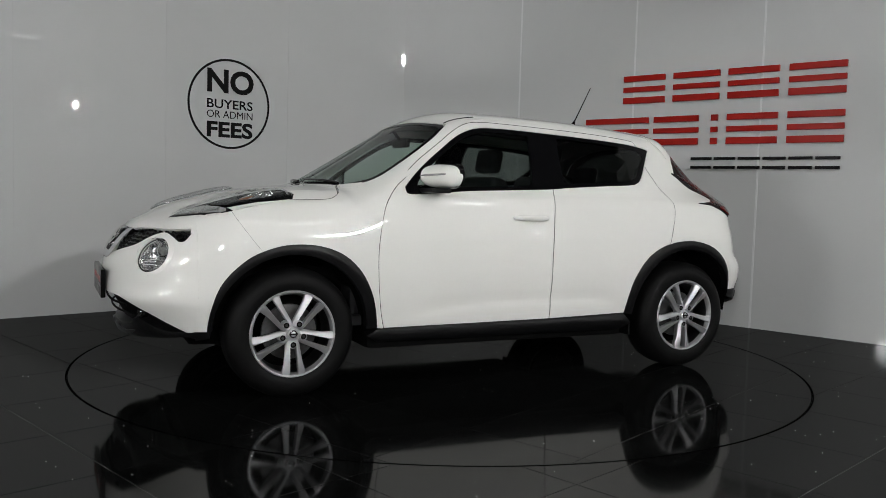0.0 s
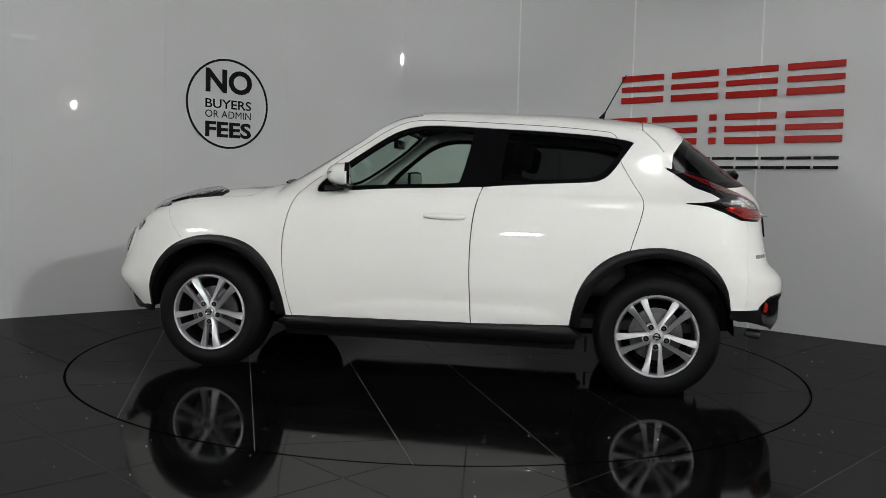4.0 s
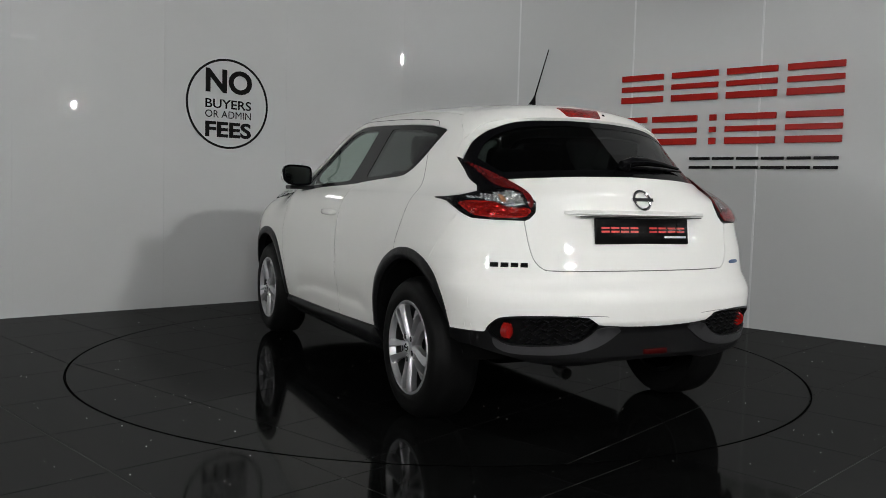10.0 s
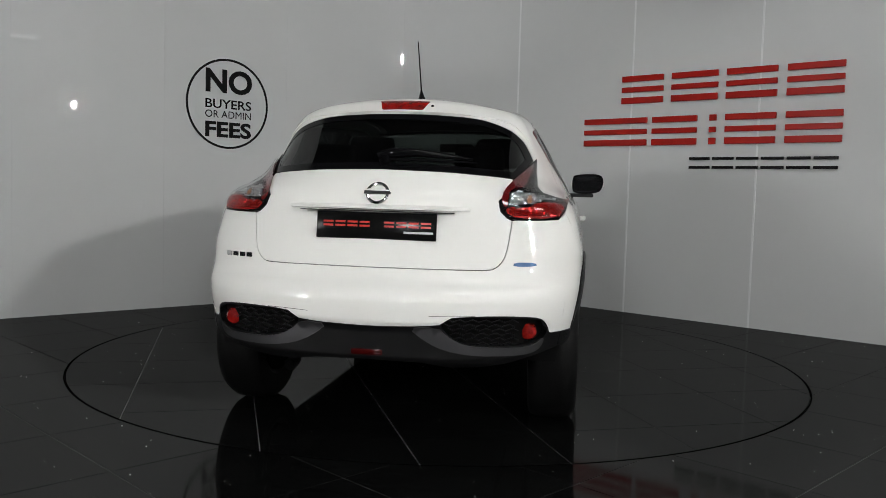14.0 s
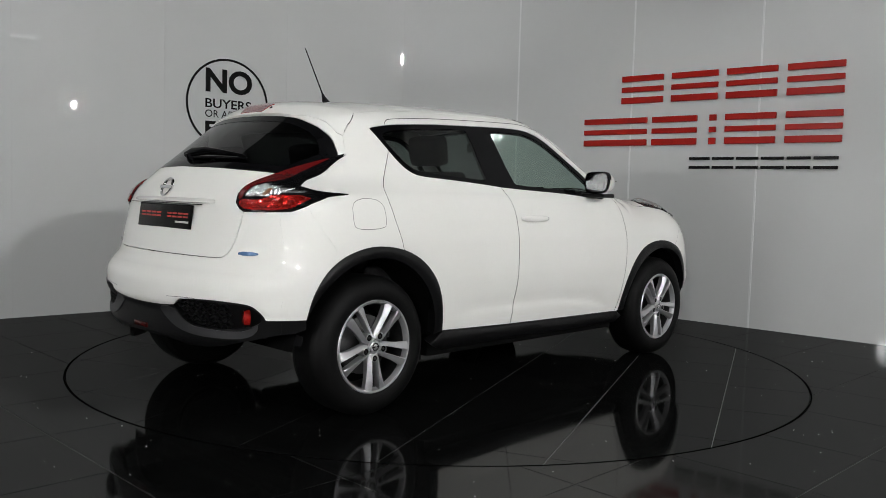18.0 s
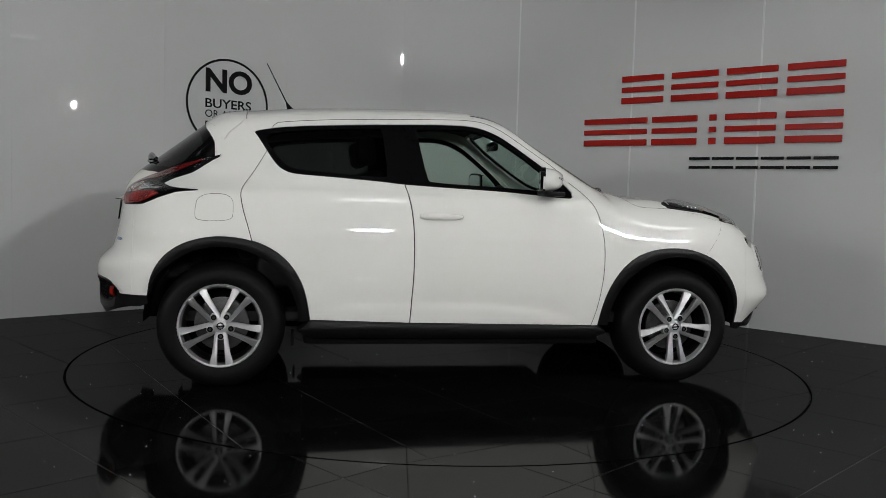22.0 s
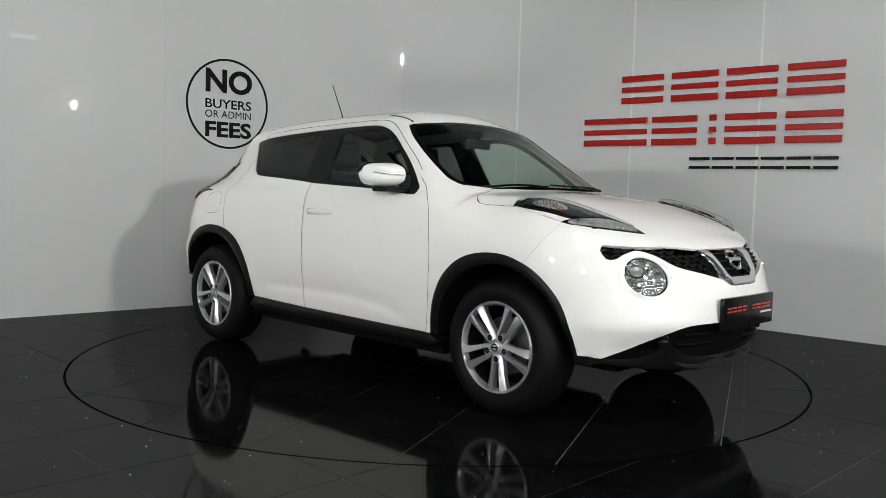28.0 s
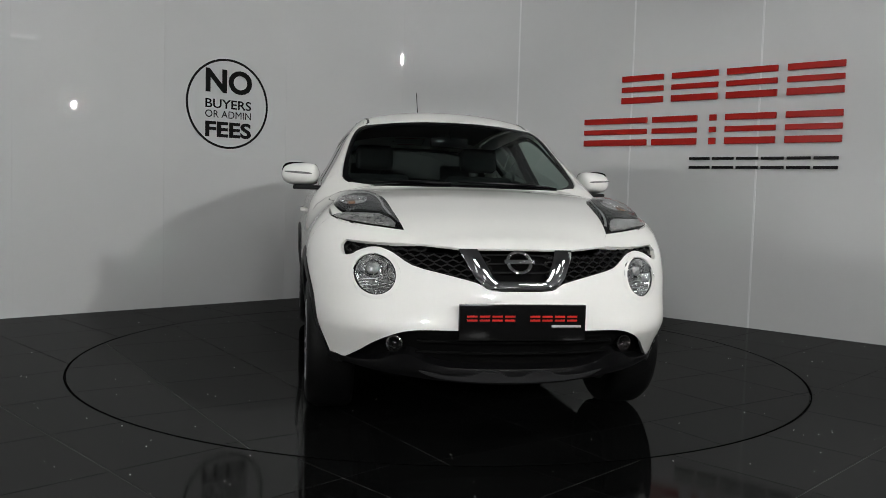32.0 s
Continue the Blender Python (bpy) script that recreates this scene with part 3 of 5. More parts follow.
def spl(pts):
    """A smooth curve through (position, value) pairs that never overshoots."""
    p=np.array(sorted(pts), float)
    X, Y=p[:, 0], p[:, 1]
    d=np.diff(Y)/np.diff(X)
    m=np.concatenate([[d[0]], np.where(d[:-1]*d[1:]>0, 2*d[:-1]*d[1:]/(d[:-1]+d[1:]+1e-12), 0), [d[-1]]])
    def F(q):
        q=np.clip(q, X[0], X[-1])
        i=np.clip(np.searchsorted(X, q)-1, 0, len(X)-2)
        h=X[i+1]-X[i]
        t=(q-X[i])/h
        return (1+2*t)*(1-t)**2*Y[i]+t*(1-t)**2*h*m[i]+t*t*(3-2*t)*Y[i+1]+t*t*(t-1)*h*m[i+1]
    return F


def sstep(a, b, x):
    """A soft step from 0 at a to 1 at b."""
    t=np.clip((x-a)/(b-a), 0, 1)
    return t*t*(3-2*t)
W_FRONT=spl([(.1, .78), (.34, .822), (.5, .85), (.7, .866), (.8, .862), (.88, .84), (.94, .80), (1.0, .735), (1.05, .64), (1.1, .52), (1.7, .3)])
W_DOOR=spl([(.1, .76), (.26, .80), (.34, .823), (.40, .836), (.46, .847), (.53, .857), (.65, .867), (.8, .866), (.9, .855), (.98, .838), (1.04, .81), (1.08, .775), (1.15, .735), (1.25, .68), (1.35, .628), (1.43, .583), (1.5, .53), (1.7, .40)])
W_REAR=spl([(.1, .76), (.34, .81), (.5, .845), (.7, .866), (.8, .866), (.9, .845), (.96, .83), (1.03, .80), (1.08, .735), (1.13, .672), (1.2, .632), (1.3, .59), (1.38, .55), (1.45, .50), (1.7, .33)])
X_NOSE=spl([(.1, 1.85), (.2, 1.93), (.27, 2.0), (.342, 2.03), (.432, 2.08), (.503, 2.105), (.572, 2.103), (.65, 2.095), (.72, 2.07), (.778, 2.035), (.83, 1.99), (.9, 1.935), (1.0, 1.85), (1.1, 1.8), (1.7, 1.8)])
X_TAIL=spl([(.1, -1.7), (.26, -1.78), (.32, -1.93), (.385, -2.0), (.5, -2.0), (.54, -2.02), (.605, -2.02), (.64, -2.01), (.674, -1.98), (.70, -1.945), (.74, -1.925), (.8, -1.91), (.9, -1.89), (1.0, -1.88), (1.05, -1.88), (1.1, -1.862), (1.152, -1.812), (1.223, -1.72), (1.357, -1.54), (1.428, -1.445), (1.49, -1.38), (1.7, -1.3)])
Z_TOP=spl([(-2.1, .9), (-1.9, 1.02), (-1.80, 1.157), (-1.71, 1.228), (-1.53, 1.362), (-1.43, 1.435), (-1.353, 1.487), (-1.264, 1.511), (-1.1, 1.527), (-.923, 1.543), (-.635, 1.558), (-.42, 1.565), (-.095, 1.571), (.085, 1.568), (.194, 1.551), (.333, 1.501), (.451, 1.429), (.636, 1.319), (.822, 1.205), (.95, 1.125), (1.0, 1.093), (1.2, 1.072), (1.4, 1.045), (1.6, 1.0), (1.75, .955), (1.88, .895), (1.95, .862), (2.0, .825), (2.06, .74), (2.2, .5)])
CROWN=spl([(-2.1, .1), (-1.4, .10), (-1.1, .09), (-.5, .085), (.3, .085), (.6, .09), (.9, .08), (1.0, .03), (1.25, .02), (1.6, .035), (1.81, .055), (1.9, .085), (2.0, .1), (2.2, .1)])
CREASE=spl([(-.8, .42), (-.76, .431), (-.52, .463), (.11, .466), (.415, .441), (.6, .407), (.707, .365)])


def hull(x, y, z):
    """Below zero inside the body, above zero outside."""
    x, y, z=np.broadcast_arrays(np.asarray(x, float), np.abs(np.asarray(y, float)), np.asarray(z, float))
    a=sstep(.7, 1.25, x)
    b=sstep(-.9, -1.45, x)
    W=W_DOOR(z)*(1-a)*(1-b)+W_FRONT(z)*a+W_REAR(z)*b
    u=z-CREASE(x)
    groove=np.exp(-(u/np.where(u>0, .065, .030))**2)
    W=W-.0085*groove*sstep(-.82, -.55, x)*(1-sstep(.48, .72, x))
    xn, xt=X_NOSE(z), X_TAIL(z)
    hi=sstep(.95, 1.12, z)
    x1=-1.3+.1*hi
    x1=np.maximum(x1, xt+.25)
    sf=np.clip((x-1.35)/(xn-1.35), 0, None)**2.5
    sr=np.clip((x1-x)/(x1-xt), 0, None)
    sr=sr**(4-1.5*hi)
    flat=2+0.75*np.exp(-((z-.50)/.085)**2)*sstep(1.3, 1.5, x)
    A=W*(np.sqrt(sf+sr+(y/W)**flat)-1)
    B=z-(Z_TOP(x)-CROWN(x)*(y/.6)**2.2)
    k=.045
    h=np.clip(k-np.abs(A-B), 0, None)/k
    return np.maximum(A, B)+h*h*k*.25


def bis(fun, a, b, n=34):
    """Where fun crosses zero between a and b."""
    a=np.array(a, float)
    b=np.array(b, float)
    for _ in range(n):
        m=(a+b)/2
        s=fun(m)>0
        b=np.where(s, m, b)
        a=np.where(s, a, m)
    return (a+b)/2


def side(x, z):
    """Half width of the body at (x, z)."""
    x, z=np.asarray(x, float), np.asarray(z, float)
    return bis(lambda y:hull(x, y, z), 0*x, 0*x+1.2)


def top(x, y):
    """Height of the body at (x, y)."""
    x, y=np.asarray(x, float), np.asarray(y, float)
    return bis(lambda z:hull(x, y, z), 0*x+.6, 0*x+1.8)


def front(y, z):
    """How far forward the body reaches at (y, z)."""
    y, z=np.asarray(y, float), np.asarray(z, float)
    return bis(lambda x:hull(x, y, z), 0*y+1.0, 0*y+2.4)


def rear(y, z):
    """How far back the body reaches at (y, z)."""
    y, z=np.asarray(y, float), np.asarray(z, float)
    return bis(lambda x:hull(x, y, z), 0*y-.9, 0*y-2.4)


def hull_normal(p):
    e = 0.0025
    x, y, z = p[:, 0], p[:, 1], p[:, 2]
    n = np.stack([hull(x + e, y, z) - hull(x - e, y, z), hull(x, y + e, z) - hull(x, y - e, z), hull(x, y, z + e) - hull(x, y, z - e)], 1)
    return n / (np.linalg.norm(n, axis=1)[:, None] + 1e-12)


def lift(chart, q):
    q = np.asarray(q, float)
    a, b = q[:, 0], q[:, 1]
    if chart == "side":
        return np.stack([a, side(a, b), b], 1)
    if chart == "top":
        return np.stack([a, b, top(a, b)], 1)
    if chart == "front":
        return np.stack([front(a, b), a, b], 1)
    return np.stack([rear(a, b), a, b], 1)


def curve(pts, per=5):
    """A smooth open curve through points."""
    p = np.array(pts, float)
    if len(p) < 3:
        return [tuple(v) for v in p]
    out = []
    for i in range(len(p) - 1):
        p0, p1, p2, p3 = p[max(i - 1, 0)], p[i], p[i + 1], p[min(i + 2, len(p) - 1)]
        for k in range(per):
            t = k / per
            out.append(tuple(0.5 * (2 * p1 + (p2 - p0) * t + (2 * p0 - 5 * p1 + 4 * p2 - p3) * t * t + (3 * p1 - p0 - 3 * p2 + p3) * t ** 3)))
    out.append(tuple(p[-1]))
    return out


def soften(pts, times=2):
    """Rounds the corners of a closed outline."""
    p = np.array(pts, float)
    for _ in range(times):
        n = np.roll(p, -1, 0)
        p = np.stack([0.75 * p + 0.25 * n, 0.25 * p + 0.75 * n], 1).reshape(-1, 2)
    return [tuple(v) for v in p]


def rounded(pts, r):
    """Cuts each corner of a closed outline r from its point, then rounds it."""
    p = np.array(pts, float)
    out = []
    for a, b, c in zip(np.roll(p, 1, 0), p, np.roll(p, -1, 0)):
        for q in (a, c):
            d = np.linalg.norm(q - b)
            out.append(tuple(b + (q - b) * min(r, .4 * d) / d))
    return soften(out, 1)


def mirrored(half):
    """A whole outline from the half with first coordinate >= 0, which starts and ends on the middle line."""
    return list(half) + [(-a, b) for a, b in reversed(half) if abs(a) > 1e-6]


def mirrored_top(half):
    return list(half) + [(a, -b) for a, b in reversed(half) if abs(b) > 1e-6]


def inside(poly, q):
    poly = np.asarray(poly)
    x, y = q[:, 0], q[:, 1]
    hit = np.zeros(len(q), bool)
    for (x0, y0), (x1, y1) in zip(poly, np.roll(poly, -1, 0)):
        if y0 == y1:
            continue
        c = (y0 > y) != (y1 > y)
        hit ^= c & (x < (x1 - x0) * (y - y0) / (y1 - y0) + x0)
    return hit


def resample(poly, step):
    out = []
    for (x0, y0), (x1, y1) in zip(poly, list(poly[1:]) + [poly[0]]):
        n = max(1, int(math.ceil(math.hypot(x1 - x0, y1 - y0) / step)))
        out += [(x0 + (x1 - x0) * k / n, y0 + (y1 - y0) * k / n) for k in range(n)]
    keep = [p for p, q in zip(out, out[-1:] + out[:-1]) if math.hypot(p[0] - q[0], p[1] - q[1]) > 1e-4]
    return keep


def shrink(poly, d):
    """Moves an outline inwards by d."""
    p = np.array(poly, float)
    area2 = np.sum(p[:, 0] * np.roll(p[:, 1], -1) - np.roll(p[:, 0], -1) * p[:, 1])
    e = np.roll(p, -1, 0) - p
    e /= np.linalg.norm(e, axis=1)[:, None] + 1e-12
    n = np.stack([-e[:, 1], e[:, 0]], 1) * (1 if area2 > 0 else -1)
    m = n + np.roll(n, 1, 0)
    m /= np.maximum(np.sum(m * m, 1), 0.5)[:, None] / 2
    return [tuple(v) for v in p + m * d]


def cut_mesh(outline, holes, step):
    from mathutils import geometry
    loops = [resample(outline, step)] + [resample(h, step) for h in holes]
    pts, edges = [], []
    for lp in loops:
        b = len(pts)
        pts += lp
        edges += [(b + i, b + (i + 1) % len(lp)) for i in range(len(lp))]
    o = np.array(loops[0])
    lo, hi = o.min(0), o.max(0)
    gx, gy = np.meshgrid(np.arange(lo[0] + step / 2, hi[0], step), np.arange(lo[1] + step / 2, hi[1], step))
    gx = gx + (np.arange(gx.shape[0]) % 2)[:, None] * step * 0.5
    gq = np.stack([gx.ravel(), gy.ravel()], 1)
    ok = inside(loops[0], gq)
    for h in loops[1:]:
        ok &= ~inside(h, gq)
    gq = gq[ok]
    if len(gq):
        allp = np.array(pts)
        d = np.min(np.linalg.norm(gq[:, None, :] - allp[None], axis=2), axis=1)
        gq = gq[d > step * 0.45]
    pts += [tuple(v) for v in gq]
    res = geometry.delaunay_2d_cdt([Vector(p) for p in pts], edges, [], 0, 1e-5)
    v2 = np.array([v[:] for v in res[0]])
    tri = np.array([t for t in res[2] if len(t) == 3])
    c = v2[tri].mean(1)
    ok = inside(loops[0], c)
    for h in loops[1:]:
        ok &= ~inside(h, c)
    return v2, tri[ok]


def patch(name, chart, outline, mat, parent, label="", holes=(), off=0.0, skirt=0.012, step=0.035, flip=False, bulge=0.0):
    """A panel of the body: an outline in one view, laid on the hull, with turned-in edges."""
    v2, tri = cut_mesh(outline, holes, step)
    p = lift(chart, v2)
    n = hull_normal(p)
    a, b, c = p[tri[:, 0]], p[tri[:, 1]], p[tri[:, 2]]
    wrong = np.sum(np.cross(b - a, c - a) * n[tri[:, 0]], 1) < 0
    tri[wrong] = tri[wrong][:, ::-1]
    lift_by = np.full(len(p), off)
    if bulge:
        rim = np.array(resample(outline, step))
        d = np.min(np.linalg.norm(v2[:, None, :] - rim[None], axis=2), axis=1)
        lift_by = off + bulge * np.clip(d / 0.05, 0, 1) ** 0.6
    q = p + n * lift_by[:, None]
    if bulge:
        fn = np.zeros_like(q)
        cr = np.cross(q[tri[:, 1]] - q[tri[:, 0]], q[tri[:, 2]] - q[tri[:, 0]])
        for k in range(3):
            np.add.at(fn, tri[:, k], cr)
        nn = fn / (np.linalg.norm(fn, axis=1)[:, None] + 1e-12)
    else:
        nn = n
    used = np.unique(tri)
    remap = -np.ones(len(p), int)
    remap[used] = np.arange(len(used))
    verts, norms = q[used], nn[used]
    faces = [tuple(remap[t]) for t in tri]
    if skirt:
        cnt = {}
        for t in tri:
            for i in range(3):
                e = (t[i], t[(i + 1) % 3])
                cnt[e] = cnt.get(e, 0) + 1
        rim = [e for e in cnt if (e[1], e[0]) not in cnt]
        extra_v, extra_n = [], []
        base = len(verts)
        for i, j in rim:
            pi, pj = q[i], q[j]
            w = np.cross(pj - pi, n[i])
            w = w / (np.linalg.norm(w) + 1e-12)
            k = base + len(extra_v)
            extra_v += [pi, pj, pj - n[j] * skirt, pi - n[i] * skirt]
            extra_n += [w, w, w, w]
            faces.append((k, k + 3, k + 2, k + 1))
        verts, norms = np.concatenate([verts, np.array(extra_v)]), np.concatenate([norms, np.array(extra_n)])
    if flip:
        verts, norms = verts * [1, -1, 1], norms * [1, -1, 1]
        faces = [t[::-1] for t in faces]
    loc = (-CAR_C.x, -CAR_C.y, 0) if parent == car else (0, 0, 0)
    return mesh_part(name, verts, faces, mat, parent, label, norms, loc=loc)


def cpart(name, bm, mat, parent, label="", smooth=True):
    loc = (-CAR_C.x, -CAR_C.y, 0) if parent == car else (0, 0, 0)
    return part(name, bm, mat, parent, label, smooth, loc)


def ribbon(pts, w):
    """The outline of a thin line of width w along a 2D curve."""
    p = np.array(pts, float)
    t = np.gradient(p, axis=0)
    t /= np.linalg.norm(t, axis=1)[:, None]
    n = np.stack([-t[:, 1], t[:, 0]], 1) * w / 2
    return [tuple(v) for v in p + n] + [tuple(v) for v in (p - n)[::-1]]


car = new("car")
tagged(car, "white compact crossover car with black wheel arches on the turntable", "car")

# outlines in the side view (x forward, z up)
ARCH_F = curve([(.807, .338), (.824, .442), (.86, .552), (.923, .655), (1.013, .732), (1.12, .772), (1.236, .784), (1.35, .772), (1.475, .725), (1.572, .645), (1.632, .557), (1.664, .45), (1.672, .345)])
ARCH_R = curve([(-1.637, .487), (-1.616, .592), (-1.562, .685), (-1.48, .752), (-1.374, .791), (-1.262, .804), (-1.131, .789), (-1.008, .741), (-.916, .666), (-.853, .567), (-.821, .46), (-.804, .361)])
SEAM_F = curve([(.769, .335), (.798, .453), (.819, .625), (.819, .78), (.795, .918), (.761, 1.01), (.696, 1.085), (.64, 1.13), (.593, 1.166)])
SEAM_M = curve([(-.265, .346), (-.255, .565), (-.253, .719), (-.259, .873), (-.275, .996), (-.303, 1.102)])
WIN_BOT = curve([(.640, 1.062), (.612, 1.051), (.456, 1.062), (.238, 1.078), (-.072, 1.091), (-.303, 1.102), (-.413, 1.112), (-.661, 1.129), (-.877, 1.142), (-.945, 1.158), (-.992, 1.192), (-1.052, 1.272), (-1.10, 1.342)])
WIN_TOP = curve([(-1.118, 1.366), (-1.085, 1.379), (-.945, 1.401), (-.69, 1.421), (-.371, 1.437), (-.084, 1.449), (.076, 1.447), (.172, 1.428), (.27, 1.383), (.401, 1.291), (.5, 1.217), (.593, 1.137), (.640, 1.085)])
SEAM_R3 = curve([(-1.108, .775), (-1.128, .848), (-1.16, .955), (-1.17, 1.047), (-1.116, 1.14), (-1.056, 1.243), (-1.048, 1.266)])
T_LINE = curve([(.862, 1.0952), (.83, 1.105), (.79, 1.1204), (.745, 1.143), (.70, 1.1702), (.611, 1.2274), (.52, 1.2878), (.415, 1.3613), (.328, 1.4291), (.25, 1.474), (.1, 1.495), (-.3, 1.498), (-.7, 1.486), (-1.0, 1.464), (-1.165, 1.44)], 4)
T_SPOIL = [(-1.165, 1.44), (-1.205, 1.40), (-1.25, 1.358), (-1.278, 1.316)]
LAMP_R_OUT = [(-1.289, 1.226), (-1.403, 1.163), (-1.543, 1.097), (-1.593, 1.069), (-1.553, 1.049), (-1.463, 1.040), (-1.592, .995), (-1.675, .959)]


def cut_at(curve_pts, lo=None, hi=None):
    return [p for p in curve_pts if (lo is None or p[0] >= lo) and (hi is None or p[0] <= hi)]


LAMP_F_OUT = [(.84, 1.105), (.95, 1.087), (1.0, 1.04), (1.04, 1.017), (1.09, 1.008), (1.27, 1.003), (1.42, .975), (1.56, .941), (1.64, .924), (1.72, .912)]
FEND_CUT = [(1.425, .747), (1.47, .80), (1.53, .885), (1.56, .941)]
fender = [p for p in SEAM_F if p[1] <= 1.086] + [p for p in LAMP_F_OUT if p[0] < 1.56] + FEND_CUT[::-1] + [p for p in ARCH_F if p[0] < 1.42][::-1]
nose_side = FEND_CUT + [(1.64, .924), (1.72, .912), (1.745, .905), (1.745, .6), (1.745, .36), (1.72, .345)] + [p for p in ARCH_F if p[0] > 1.43][::-1]
door_f = SEAM_F + WIN_TOP[-4:] + [p for p in WIN_BOT if p[0] >= -.30] + SEAM_M[::-1]
arch_r_front = [p for p in ARCH_R if p[0] >= -1.108]
door_r = SEAM_M + [p for p in WIN_BOT if -1.047 < p[0] < -.306] + SEAM_R3[::-1] + arch_r_front
arch_r_back = [p for p in ARCH_R if p[0] < -1.109]
TAIL_CUT = [(-1.605, .950), (-1.555, .86), (-1.482, .752)]
tail_side = [(-1.612, .985), (-1.675, .959), (-1.72, .953), (-1.745, .945), (-1.745, .70), (-1.745, .487)] + [p for p in arch_r_back if p[0] < -1.483] + [(-1.445, .752), (-1.52, .86), (-1.575, .950)]
quarter = T_LINE + T_SPOIL[1:] + LAMP_R_OUT[:-1] + [(-1.612, .985)] + TAIL_CUT + [p for p in arch_r_back if p[0] > -1.478] + SEAM_R3 + [p for p in WIN_BOT if p[0] < -1.052] + WIN_TOP[:-3] + [(.60, 1.157), (.645, 1.125), (.696, 1.085)]
window_zone = WIN_BOT + WIN_TOP
glass_f = rounded([(-.228, 1.418), (.06, 1.424), (.16, 1.404), (.262, 1.357), (.39, 1.267), (.5, 1.178), (.565, 1.112), (.565, 1.083), (.2, 1.103), (-.172, 1.117)], .018)
glass_r = rounded([(-.418, 1.414), (-.7, 1.398), (-.93, 1.377), (-1.05, 1.353), (-1.055, 1.32), (-1.0, 1.25), (-.955, 1.195), (-.90, 1.168), (-.66, 1.15), (-.392, 1.134)], .018)


def arc_line(cx, cz, r, a0, a1, n=40):
    return [(cx + r * math.cos(radians(a0 + (a1 - a0) * k / n)), cz + r * math.sin(radians(a0 + (a1 - a0) * k / n))) for k in range(n + 1)]


arch_f_trim = ARCH_F + arc_line(1.262, .338, .395, 0, 180)
arch_r_trim = ARCH_R + arc_line(-1.264, .350, .400, 0, 157)
sill_poly = [(-.80, .358), (-.265, .344), (.80, .333), (.86, .30), (.80, .262), (-.80, .262), (-.87, .30)]
RAIL = curve([(-1.023, 1.392), (-1.003, 1.414), (-.953, 1.427), (-.696, 1.450), (-.375, 1.466), (-.053, 1.478), (.076, 1.479), (.173, 1.466), (.271, 1.421), (.404, 1.328), (.536, 1.235), (.605, 1.178)], 3)

